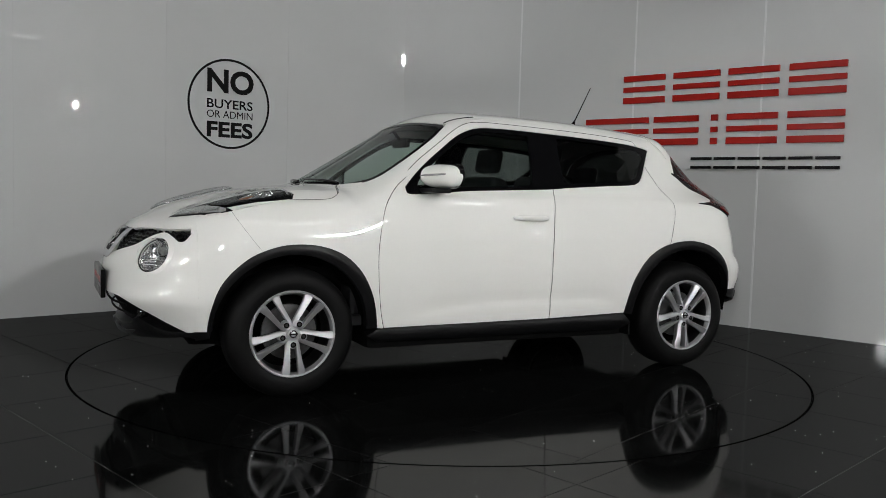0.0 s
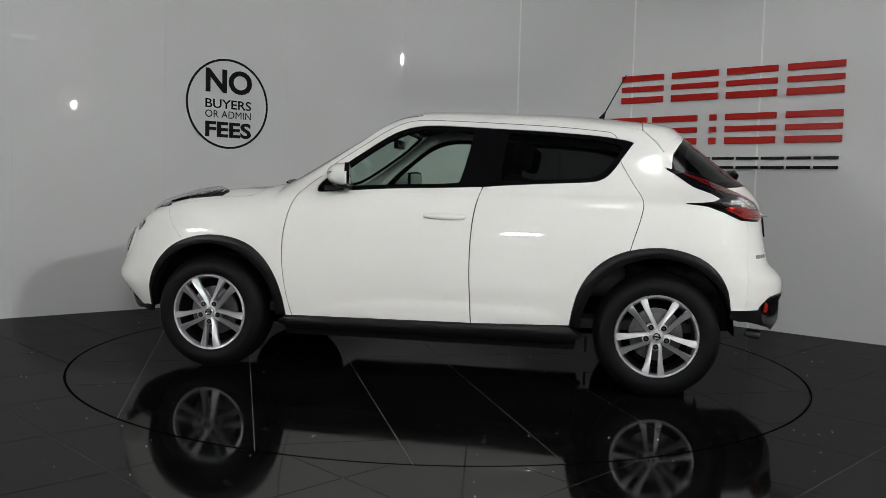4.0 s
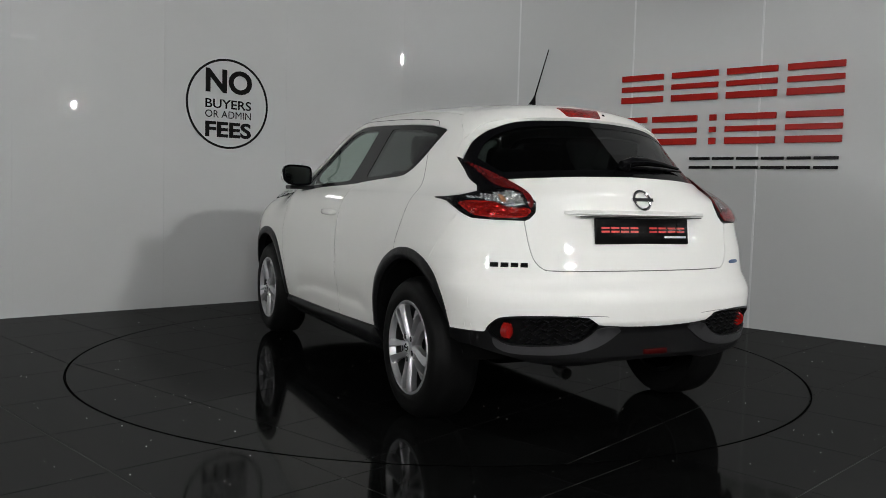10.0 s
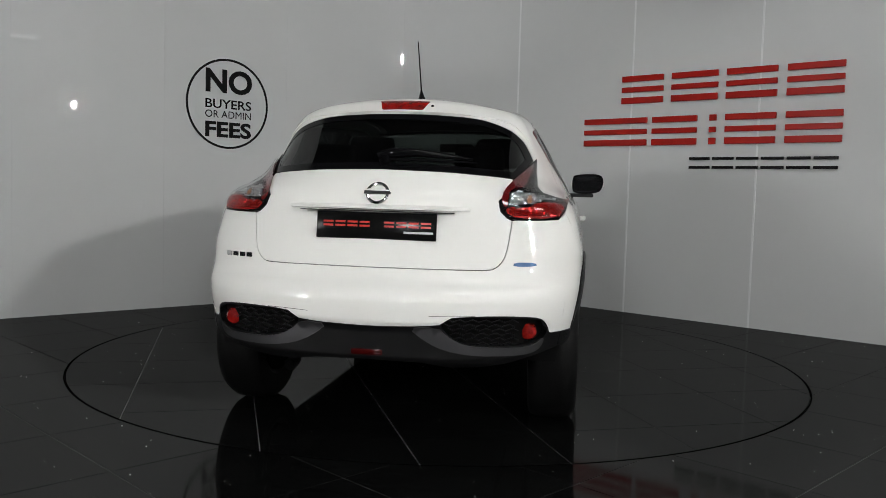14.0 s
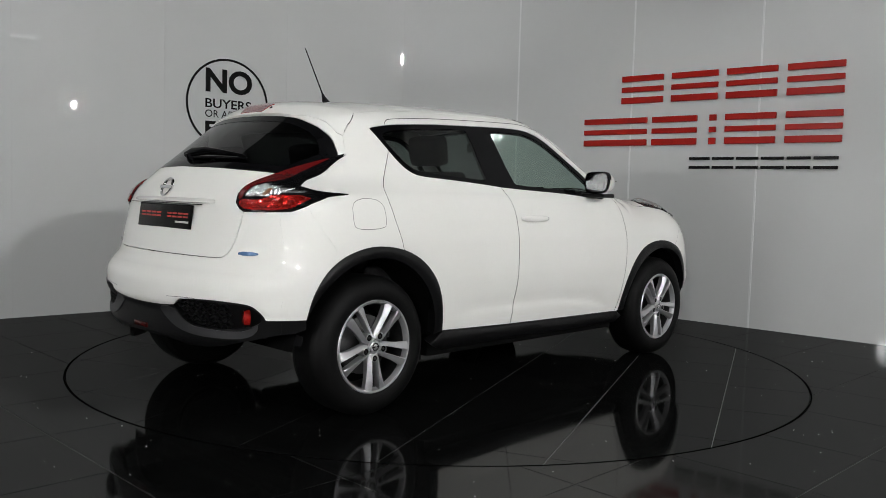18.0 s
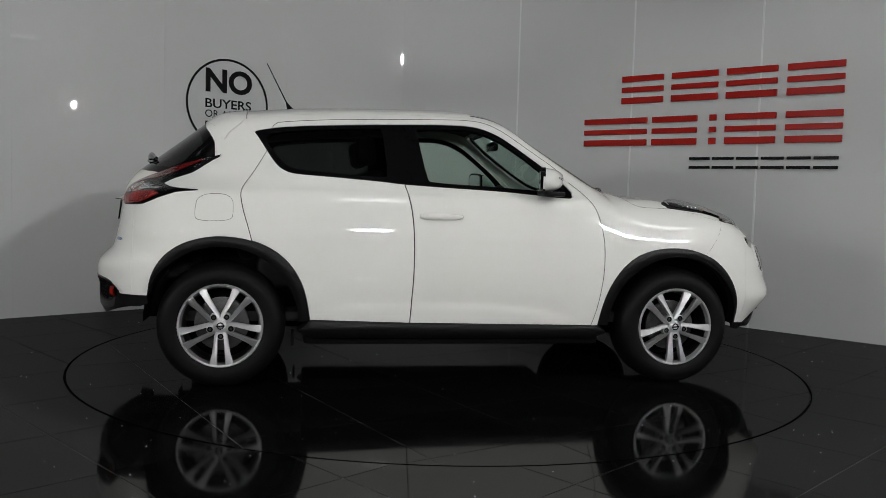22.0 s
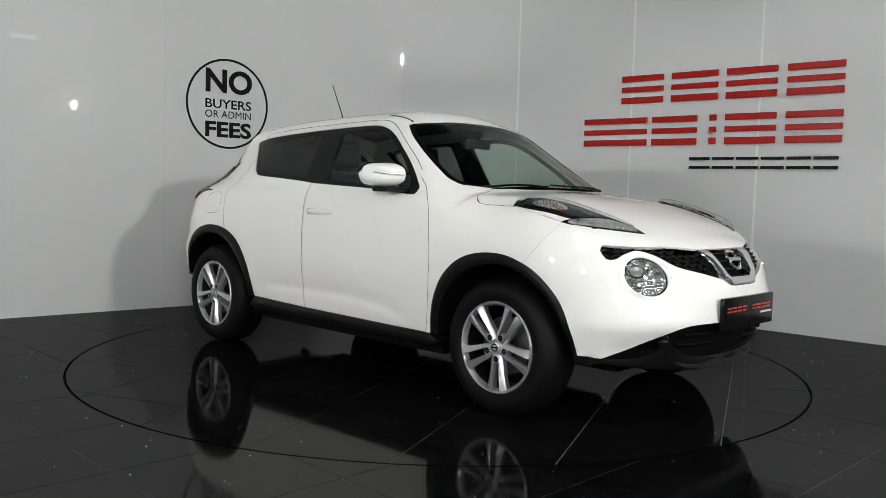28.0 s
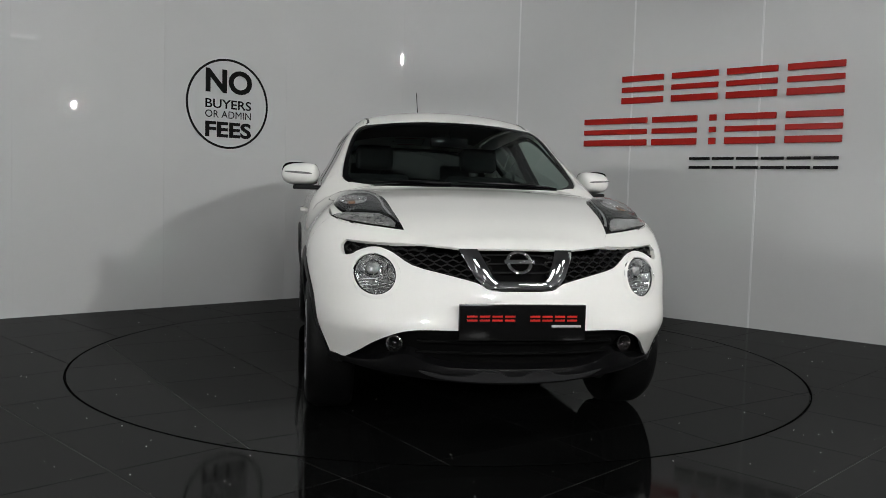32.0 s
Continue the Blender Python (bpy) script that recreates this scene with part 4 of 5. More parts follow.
for flip in (False, True):
    patch("front_fender", "side", shrink(fender, .0003), PAINT, car, flip=flip)
    d = patch("front_door", "side", shrink(door_f, .0030), PAINT, car, flip=flip, step=.018)
    patch("window_glass", "side", shrink(glass_f, -.004), GLASS, d, "clear side window", flip=flip, off=-.006, skirt=0)
    patch("inner_panel", "side", shrink(door_f, .03), CABIN, d, "dark inner door trim", flip=flip, off=-.045, skirt=0, step=.08)
    d2 = patch("rear_door", "side", shrink(door_r, .0030), PAINT, car, flip=flip, step=.018)
    patch("window_glass", "side", shrink(glass_r, -.004), PRIVACY, d2, "dark privacy window", flip=flip, off=-.006, skirt=0)
    patch("inner_panel", "side", shrink(door_r, .03), CABIN, d2, "dark inner door trim", flip=flip, off=-.045, skirt=0, step=.08)
    patch("quarter_panel", "side", shrink(quarter, .0003), PAINT, car, flip=flip, skirt=.02)
    patch("bumper_corner", "side", nose_side, PAINT, car, "white front bumper corner", flip=flip, off=-.0008)
    patch("bumper_corner", "side", tail_side, PAINT, car, "white rear bumper corner", flip=flip, off=-.0008)
    for line in (SEAM_F[:-4], SEAM_M, SEAM_R3):
        patch("door_gap", "side", ribbon(line, .0023), DARK, car, "dark gap beside the door", flip=flip, off=.0007, skirt=0)
    patch("bumper_seam", "side", ribbon(curve(FEND_CUT, 4), .0008), DARK, car, flip=flip, off=.0006, skirt=0)
    patch("window_trim", "side", shrink(window_zone, .001), TRIMB, car, "gloss black window surround", holes=[glass_f, glass_r], flip=flip, off=-.004, skirt=.02)
    patch("wheel_arch", "side", arch_f_trim, CLAD, car, "black plastic wheel arch", flip=flip, off=.004, skirt=.05, step=.018, bulge=.010)
    patch("wheel_arch", "side", arch_r_trim, CLAD, car, "black plastic wheel arch", flip=flip, off=.005, skirt=.05, step=.018, bulge=.012)
    patch("sill", "side", sill_poly, CLAD, car, "black plastic sill", flip=flip, off=.004, skirt=.05, step=.02, bulge=.020)
    patch("door_seam", "side", ribbon(RAIL, .003), DARK, car, flip=flip, off=.0006, skirt=0)
    patch("bumper_side", "side", [(-1.640, .487), (-1.735, .487), (-1.735, .425), (-1.68, .428), (-1.634, .445)], CLAD, car, "black plastic", flip=flip, off=.004)
    patch("bumper_side", "side", [(1.655, .347), (1.72, .345), (1.72, .300), (1.66, .312)], CLAD, car, "black plastic", flip=flip, off=.004)
    # door handle: a bar over a shallow cup
    s = -1 if flip else 1
    bm = bmesh.new()
    prof = [(-.226, .000, .010), (-.20, .022, .016), (-.15, .030, .018), (-.09, .031, .017), (-.03, .026, .015), (.005, .012, .010), (.012, .0, .006)]
    rings = []
    for x, o, h in prof:
        y = float(side(x, .932)) + o
        rings.append([bm.verts.new((x, s * (y - .012 * (1 - math.cos(a)) + .004), .932 + h * math.sin(a))) for a in (2 * math.pi * k / 12 for k in range(12))])
    for a, b in zip(rings, rings[1:]):
        for k in range(12):
            bm.faces.new((a[k], a[(k + 1) % 12], b[(k + 1) % 12], b[k]))
    bm.faces.new(rings[0])
    bm.faces.new(rings[-1])
    part("door_handle", bm, PAINT, d, smooth=True)
    patch("handle_cup", "side", [(-.11 + .075 * math.cos(a), .936 + .034 * math.sin(a)) for a in (2 * math.pi * k / 28 for k in range(28))], PAINT, d, flip=flip, off=-.001, bulge=.0025, skirt=.004, step=.015)

# fuel flap on the right side
flap = soften([(-1.39, 1.022), (-1.212, 1.026), (-1.204, .92), (-1.218, .884), (-1.392, .879), (-1.404, .92)], 2)
patch("fuel_gap", "side", flap, DARK, car, holes=[shrink(flap, .0018)], flip=True, off=.0006, skirt=0)

# outlines from above (x forward, y to the left)
def to_top(pts):
    x = np.array([p[0] for p in pts])
    z = np.array([p[1] for p in pts])
    return list(zip(x, side(x, z)))


SHIELD_TOP = curve([(.358, 0), (.352, .19), (.338, .33), (.318, .44), (.300, .505)], 4)
HOOD_REAR = curve([(1.004, 0), (.997, .2), (.975, .40), (.94, .54), (.89, .615), (.845, .655)], 4)
t_top = to_top(T_LINE)
hood_side = to_top(LAMP_F_OUT[1:])
hood = mirrored_top(HOOD_REAR + hood_side + [(1.76, .58), (1.81, .462), (1.86, .437), (1.902, .418), (1.94, .32), (1.964, .245), (1.98, .10), (1.983, 0)])
patch("bonnet", "top", shrink(hood, .002), PAINT, car, step=.04)
for flip in (False, True):
    patch("bonnet_gap", "side", ribbon(curve([(.93, 1.089), (.955, 1.078), (1.0, 1.040), (1.04, 1.017), (1.09, 1.008), (1.18, 1.0055), (1.262, 1.003)], 4), .0016), DARK, car, "dark gap beside the bonnet", flip=flip, off=.0016, skirt=0, step=.015)
SCREEN_SIDE = curve([(.300, .505), (.328, .556), (.415, .600), (.52, .629), (.611, .648), (.70, .661), (.745, .663), (.79, .656), (.83, .636), (.862, .609), (.905, .566)], 3)[1:]
screen = mirrored_top(SHIELD_TOP + SCREEN_SIDE + [p for p in HOOD_REAR[::-1] if p[1] < .545])
black_in = shrink(screen, .030)
patch("windscreen", "top", shrink(black_in, -.004), SHIELD, car, "clear windscreen", off=-.004, skirt=0, step=.05)
patch("windscreen_edge", "top", shrink(screen, .003), TRIMB, car, "black windscreen border", holes=[black_in], off=-.003, skirt=.006)
for y0, y1 in ((.50, -.06), (-.10, -.56)):
    line = [(float(np.interp(abs(y), [0, .2, .4, .54, .6], [.975, .968, .946, .912, .87])) + .006 - .003 * k, y) for k, y in enumerate(np.linspace(y0, y1, 7))]
    p3 = lift("top", line)
    n3 = hull_normal(p3)
    bm = bmesh.new()
    tube(bm, [Vector(a + b * .006) for a, b in zip(p3, n3)], [.007, .008, .007, .006, .006, .005, .004], 8)
    cpart("front_wiper", bm, TRIMB, car, "black windscreen wiper")
roof_side = [p for p in t_top if -1.166 <= p[0] <= .30]
roof = mirrored_top(SHIELD_TOP + roof_side + [(-1.168, .40), (-1.170, .2), (-1.170, 0)])
patch("roof", "top", shrink(roof, .002), PAINT, car, step=.05)
patch("headliner", "top", shrink(roof, .05), LINER, car, "grey headliner", off=-.035, skirt=0, step=.1)
for s in (1, -1):
    dt = [(p[0], s * (p[1] - .030)) for p in roof_side if .06 < p[0] < .32]
    patch("roof_ditch", "top", ribbon(dt, .013), TRIMB, car, "black roof strip", off=.0008, skirt=.002, step=.05)
spoil_side = to_top(T_SPOIL)
SPOIL_EDGE = [(-1.300, .578), (-1.325, .533), (-1.36, .458), (-1.40, .349), (-1.424, .14), (-1.430, 0)]
spoiler = mirrored_top([(-1.172, 0), (-1.172, .2), (-1.170, .40)] + spoil_side + SPOIL_EDGE)
sp = patch("spoiler", "top", shrink(spoiler, .002), PAINT, car, skirt=.03, off=.003, step=.03)
patch("brake_lamp", "top", [(-1.349, .119), (-1.344, .112), (-1.344, -.112), (-1.349, -.119), (-1.408, -.100), (-1.414, -.093), (-1.414, .093), (-1.408, .100)], REDLENS, sp, "red high brake lamp", off=.006, skirt=.008, step=.02)
bm = bmesh.new()
lathe(bm, [(.0005, .006), (.006, .005), (.008, 0), (.008, -.01)], 16, Matrix.Translation((float(rear(.137, 1.466)) - .003, -.137, 1.466)) @ Matrix.Rotation(radians(90), 4, "Z"))
part("washer_nozzle", bm, TRIMB, sp, "small black washer nozzle")

# outlines from behind and in front (y, z)
TG_TOP = curve([(0, 1.157), (.256, 1.151), (.354, 1.146), (.487, 1.137), (.548, 1.130)], 4)
GLASS_SIDE = curve([(.622, 1.224), (.603, 1.262), (.575, 1.309), (.535, 1.346), (.492, 1.371), (.396, 1.404), (.289, 1.419)], 3)
glass_half = TG_TOP + [(.566, 1.137), (.604, 1.197)] + GLASS_SIDE + [(.131, 1.427), (0, 1.428)]
for s in (1, -1):
    frame_edge = GLASS_SIDE + [(.35, 1.424), (.462, 1.412), (.545, 1.380), (.60, 1.318), (.618, 1.28), (.630, 1.228)]
    patch("window_pillar", "rear", [(s * a, b) for a, b in frame_edge], PAINT, car, "white rear window pillar", off=-.0005, skirt=.01, step=.03)
rear_glass = mirrored(glass_half)
rg_in = shrink(rear_glass, .03)
patch("rear_window", "rear", shrink(rg_in, -.004), TAILGLASS, car, "dark privacy rear window", off=-.004, skirt=0, step=.05)
patch("rear_window_edge", "rear", shrink(rear_glass, .002), TRIMB, car, "black rear window border", holes=[rg_in], off=-.003, skirt=.006)
GATE_SIDE = [(.556, 1.088), (.527, 1.055), (.506, 1.032), (.516, .99), (.543, .963), (.566, .952)]
GATE_SEAM = curve([(.566, .952), (.559, .89), (.551, .833), (.536, .785), (.505, .752), (.455, .742), (.25, .741), (0, .741)], 4)
gate = mirrored(TG_TOP + GATE_SIDE + GATE_SEAM[1:])
tg = patch("tailgate", "rear", shrink(gate, .0036), PAINT, car)
zs = np.linspace(.953, .487, 12)
edge_y = [(float(y), float(z)) for y, z in zip(side(np.full(12, -1.72), zs), zs)]
REAR_LOW = [(.770, .487), (.738, .487)] + curve([(.734, .490), (.718, .534), (.678, .557), (.551, .565), (.42, .562), (.345, .555)], 3) + curve([(.296, .524), (.24, .518), (.176, .514), (.08, .511), (0, .510)], 2)
bumper_r = mirrored(GATE_SEAM[::-1][:-1] + [(.566, .951), (.668, .953), (.725, .955)] + edge_y[1:] + REAR_LOW)
patch("rear_bumper", "rear", bumper_r, PAINT, car, skirt=.02)
low_edge = [(float(side(-1.72, z)), float(z)) for z in (.487, .46, .445, .425)]
black_r = mirrored(REAR_LOW[::-1] + low_edge + [(.68, .395), (.56, .362), (.45, .345), (.34, .342), (.22, .364), (0, .370)])
POCKET = soften([(.285, .523), (.338, .556), (.42, .557), (.650, .553), (.712, .54), (.728, .49), (.695, .452), (.62, .439), (.42, .439), (.352, .460)], 2)
lower = patch("rear_valance", "rear", shrink(black_r, .001), CLAD, car, "black plastic lower bumper", holes=[POCKET, [(-a, b) for a, b in POCKET]], off=.002, skirt=.03, step=.03)
for s in (1, -1):
    pk = [(s * a, b) for a, b in POCKET]
    patch("lamp_pocket", "rear", pk, DARK, car, off=-.03, skirt=0, step=.04)
    silver = soften([(.165, .509), (.286, .519), (.330, .473), (.402, .440), (.464, .434), (.60, .430), (.666, .436), (.712, .474), (.700, .428), (.660, .404), (.588, .397), (.434, .397), (.318, .417), (.245, .450)], 1)
    patch("bumper_insert", "rear", [(s * a, b) for a, b in silver], SKID, car, "grey lower bumper insert", off=.007, skirt=.01, step=.03)
    # thin dark line painted for the shade under the bumper's step
    crease = ribbon(curve([(.44, .5645), (.36, .5635), (.29, .561), (.255, .559)], 4), .0018)
    patch("crease", "rear", [(s * a, b) for a, b in crease], CLAD, car, off=.0008, skirt=0)
    # honeycomb grid in the pocket
    bm = bmesh.new()
    for r in range(6):
        zc = .447 + r * .019
        for c in range(12):
            yc = .325 + c * .026 + (.013 if r % 2 else 0)
            if not inside(shrink(POCKET, .006), np.array([[yc, zc]]))[0] or yc > .598:
                continue
            x = float(rear(yc, zc)) + .010
            m = Matrix.Translation((x, s * yc, zc)) @ Matrix.Rotation(radians((22 if c % 2 else -22) * s), 4, "X")
            box(bm, (-.006, -.014, -.0022), (.006, .014, .0022), m=m)
    tagged(cpart("grille_mesh", bm, CLAD, car, "black honeycomb mesh"), kind="stuff")
    # rear fog lamp
    bm = bmesh.new()
    p = Vector((float(rear(.645, .493)) + .024, s * .645, .493))
    m = Matrix.Translation(p) @ Matrix.Rotation(radians(90 + s * 24), 4, "Z")
    lathe(bm, [(.0005, .012), (.016, .011), (.029, .006), (.033, -.004), (.033, -.02)], 32, m @ Matrix.Diagonal((1, 1, 1.08, 1)))
    cpart("fog_lamp", bm, REDLENS, car, "round red rear fog lamp")
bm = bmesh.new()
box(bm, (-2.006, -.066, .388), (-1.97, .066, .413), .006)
cpart("reflector", bm, DARKRED, car, "small dark red lower rear reflector")

def facets(name, chart, outline, mat, parent, label, off, cell, height, seed):
    """A field of small cut facets, like a lamp's reflector, inside an outline on the body."""
    rf = random.Random(seed)
    o = np.array(outline)
    lo, hi = o.min(0), o.max(0)
    flat = []
    for r in range(int((hi[1] - lo[1]) / cell[1]) + 1):
        for c in range(int((hi[0] - lo[0]) / cell[0]) + 2):
            a, b = lo[0] + (c - (0.5 if r % 2 else 0)) * cell[0], lo[1] + r * cell[1]
            quad = [(a, b), (a + cell[0], b), (a + cell[0], b + cell[1]), (a, b + cell[1])]
            if inside(o, np.array(quad)).sum() >= 3:
                flat += quad
                flat.append((a + cell[0] * rf.uniform(.2, .8), b + cell[1] * rf.uniform(.2, .8)))
    p = lift(chart, flat)
    n = hull_normal(p)
    up = np.where(np.arange(len(flat)) % 5 == 4, off + height, off)
    q = p + n * up[:, None]
    faces = []
    for k in range(0, len(flat), 5):
        for i in range(4):
            t = (k + i, k + (i + 1) % 4, k + 4)
            w = np.cross(q[t[1]] - q[t[0]], q[t[2]] - q[t[0]])
            faces.append(t if np.dot(w, n[k]) > 0 else t[::-1])
    return mesh_part(name, q, faces, mat, parent, label, smooth=False)


# tail lamps
for flip in (False, True):
    s = -1 if flip else 1
    whole = [(.628, 1.232), (.604, 1.199), (.566, 1.137), (.556, 1.088), (.527, 1.055), (.504, 1.032), (.514, .99), (.543, .961), (.60, .952), (.668, .952), (.752, .957), (.779, .995), (.788, 1.040), (.738, 1.051), (.676, 1.070), (.650, 1.097), (.634, 1.165)]
    lampb = patch("tail_lamp", "rear", [(s * a, b) for a, b in whole], TRIMB, car, "boomerang tail lamp in red and clear", off=.004, skirt=.03, step=.02, bulge=.006)
    blade = soften([(.618, 1.208), (.590, 1.172), (.552, 1.124), (.517, 1.070), (.512, 1.030), (.530, .998), (.540, 1.010), (.538, 1.040), (.545, 1.080), (.602, 1.087), (.603, 1.115), (.607, 1.150), (.613, 1.182)], 1)
    patch("lens", "rear", [(s * a, b) for a, b in blade], DEEPRED, lampb, "deep red upper lens", off=.0115, skirt=.008, step=.02)
    low = soften([(.531, .995), (.541, .978), (.579, .959), (.73, .960), (.762, .984), (.770, 1.022), (.655, 1.024), (.636, 1.004), (.588, 1.000), (.552, 1.004)], 1)
    patch("lens", "rear", [(s * a, b) for a, b in low], REDLENS, lampb, "red lower lens", off=.0115, skirt=.008, step=.015)
    strip = soften([(.752, 1.036), (.707, 1.050), (.650, 1.057), (.624, 1.071), (.560, 1.074), (.541, 1.052), (.542, 1.024), (.556, 1.007), (.630, 1.006), (.652, 1.026), (.748, 1.026)], 1)
    patch("lamp_bed", "rear", [(s * a, b) for a, b in strip], FOGM, lampb, "dim mirrored lamp bed", off=.0085, skirt=.006, step=.02)
    facets("reflector", "rear", [(s * a, b) for a, b in strip], REFLECTOR, lampb, "faceted clear chrome reflector", .009, (.013, .0095), .0045, 3)
    facets("reflector", "rear", [(s * a, b) for a, b in low], REDFACET, lampb, "faceted red reflector", .0116, (.012, .0085), .0035, 4)
    patch("cover", "rear", [(s * a, b) for a, b in shrink(whole, .004)], LENS, lampb, "clear lamp cover", off=.0165, bulge=.004, skirt=0, step=.02)
    amber = soften([(.634, 1.050), (.618, 1.052), (.614, 1.022), (.634, 1.020)], 1)
    patch("bulb", "rear", [(s * a, b) for a, b in amber], AMBER, lampb, "amber indicator bulb", off=.0125, skirt=.004, step=.008, bulge=.002)

# rear number plate panel, ledge, badge and wiper
bm = bmesh.new()
box(bm, (-.006, -.258, -.057), (.006, .258, .057), .004, Matrix.Translation((-1.885, 0, .914)) @ Matrix.Rotation(radians(7), 4, "Y"))
plate = cpart("plate", bm, PLATE, car, "black dealer plate with red print")


def plate_print(owner, base, rot, s, zoff=0.0):
    """Plain bars in place of the trader's name: s is the side on which they stand."""
    for k in range(9):
        if k == 4:
            continue
        y0 = -.235 + k * .0525
        for z in (-.006, .010):
            bm = bmesh.new()
            box(bm, (s * .0062, y0, z + zoff), (s * .0072, y0 + .043, z + .008 + zoff), 0, base @ rot)
            part("print", bm, PLATERED, owner)
    bm = bmesh.new()
    box(bm, (s * .0062, .12 if s > 0 else -.245, -.030 + zoff), (s * .0072, .245 if s > 0 else -.12, -.021 + zoff), 0, base @ rot)
    part("print", bm, PLATEWHITE, owner)


plate_print(plate, Matrix.Translation((-1.885, 0, .914)), Matrix.Rotation(radians(7), 4, "Y"), -1)
bm = bmesh.new()
ys = np.linspace(-.39, .39, 17)
rr = []
for y in ys:
    x = float(rear(y, .99))
    d = .034 * max(0.12, 1 - (abs(y) / .40) ** 3)
    rr.append([bm.verts.new(v) for v in ((x + .01, y, 1.008), (x - d, y, .992), (x - d, y, .985), (x + .01, y, .978))])
for a, b in zip(rr, rr[1:]):
    for k in range(4):
        bm.faces.new((a[k], a[(k + 1) % 4], b[(k + 1) % 4], b[k]))
bm.faces.new(rr[0])
bm.faces.new(rr[-1])
part("ledge", bm, PAINT, tg, "white ledge over the plate", smooth=True)
bm = bmesh.new()
box(bm, (-1.8975, -.33, .9745), (-1.87, .33, .9775), .001)
part("plate_lamp_strip", bm, CLAD, tg, "dark strip under the ledge")


def upright(n):
    """A turn with local y along n and local x level."""
    n = Vector(n).normalized()
    x = n.cross(Vector((0, 0, 1))).normalized()
    z = x.cross(n)
    return Matrix((x, n, z)).transposed().to_4x4()


def facing(chart, a, b):
    """The turn that lays a local y axis along the hull's normal."""
    return upright(hull_normal(lift(chart, [(a, b)]))[0])


def emblem(pos, face, owner, label):
    """A chrome ring with a bar across, no lettering."""
    m = Matrix.Translation(pos) @ face
    bm = bmesh.new()
    lathe(bm, [(.036, 0), (.038, .007), (.044, .009), (.050, .006), (.051, 0)], 40, m)
    e = part("emblem", bm, CHROME, owner, label, smooth=True)
    bm = bmesh.new()
    box(bm, (-.058, 0, -.0085), (.058, .011, .0085), .002, m)
    part("emblem_bar", bm, CHROME, e)


emblem((float(rear(0, 1.05)) - .001, 0, 1.05), facing("rear", 0, 1.05), tg, "chrome ring emblem")
for k in range(4):
    bm = bmesh.new()
    y0 = .708 - k * .038
    a, b = Vector((float(rear(y0, .767)) - .003, y0, .767)), Vector((float(rear(y0 - .030, .767)) - .003, y0 - .030, .767))
    ang = math.atan2((b - a).y, (b - a).x)
    box(bm, (0, -.002, -.010), ((b - a).length, .003, .010), .001, Matrix.Translation(a) @ Matrix.Rotation(ang, 4, "Z"))
    cpart("badge", bm, CHROME, car, "small chrome badge bar", False)
patch("badge", "rear", soften([(-.578, .778), (-.668, .778), (-.672, .762), (-.578, .760)], 1), BLUEBADGE, car, "small blue chrome badge", off=.003, step=.02)
bm = bmesh.new()
def on_glass(y, z, d):
    p = lift("rear", [(y, z)])
    return Vector(p[0] + hull_normal(p)[0] * d)


tube(bm, [on_glass(.03, 1.196, .022), on_glass(-.03, 1.204, .028), on_glass(-.12, 1.210, .026), on_glass(-.24, 1.206, .020), on_glass(-.37, 1.196, .014)], [.016, .023, .020, .013, .006], 12)
tube(bm, [on_glass(.02, 1.190, .010), on_glass(-.18, 1.190, .010), on_glass(-.39, 1.186, .010)], [.006, .007, .004], 8)
lathe(bm, [(.0005, .036), (.022, .034), (.030, .012), (.032, 0)], 20, Matrix.Translation(on_glass(0, 1.200, .0)) @ facing("rear", 0, 1.200))
cpart("rear_wiper", bm, TRIMB, car, "black rear wiper")
bm = bmesh.new()
tube(bm, [(-.93, 0, 1.535), (-.945, 0, 1.56), (-.955, 0, 1.58), (-.962, 0, 1.594), (-1.08, 0, 1.822)], [.026, .015, .008, .0042, .0026], 10)
cpart("antenna", bm, TRIMB, car, "thin black roof antenna")
bm = bmesh.new()
tube(bm, [(-1.80, .370, .312), (-1.84, .370, .303), (-1.875, .370, .300)], [.024, .026, .027], 20, cap=False)
tube(bm, [(-1.875, .370, .300), (-1.82, .370, .304)], [.024, .021], 20, cap=False)
cpart("exhaust", bm, STEEL, car, "steel exhaust tip")

# front: bumper, grille, lamps
zf = np.linspace(.345, .912, 14)
front_edge = [(float(y), float(z)) for y, z in zip(side(np.full(14, 1.72), zf), zf)]
WHITE_LOW = curve([(0, .505), (.278, .504), (.431, .500), (.515, .478), (.590, .432), (.640, .385), (.70, .335)], 4)
GR_TOP = [(0, .831), (.13, .831), (.245, .830), (.42, .841), (.50, .842), (.615, .844), (.716, .850)]
GR_LOW = curve([(.722, .838), (.716, .79), (.685, .788), (.645, .810), (.581, .826), (.515, .805), (.439, .757), (.307, .725), (.183, .695), (.127, .667), (0, .664)], 3)
strip_top = [(.58, .911), (.462, .899), (.437, .872), (.418, .847)]
RING = [(.590 + .090 * math.cos(a), .714 + .088 * math.sin(a)) for a in (2 * math.pi * k / 40 for k in range(40))]
bumper_f = mirrored(WHITE_LOW + front_edge + strip_top + GR_TOP[4:] + GR_LOW)
patch("front_bumper", "front", bumper_f, PAINT, car, holes=[RING, [(-a, b) for a, b in RING]], skirt=.02, step=.03)
nose_lip = mirrored([(0, .833), (.13, .833), (.245, .832), (.42, .843), (.52, .845), (.56, .895), (.46, .900), (.42, .885), (.3, .885), (.15, .885), (0, .885)])
patch("nose_panel", "front", nose_lip, PAINT, car, off=-.003, skirt=.006, step=.03)
grille_poly = mirrored(GR_TOP + GR_LOW)
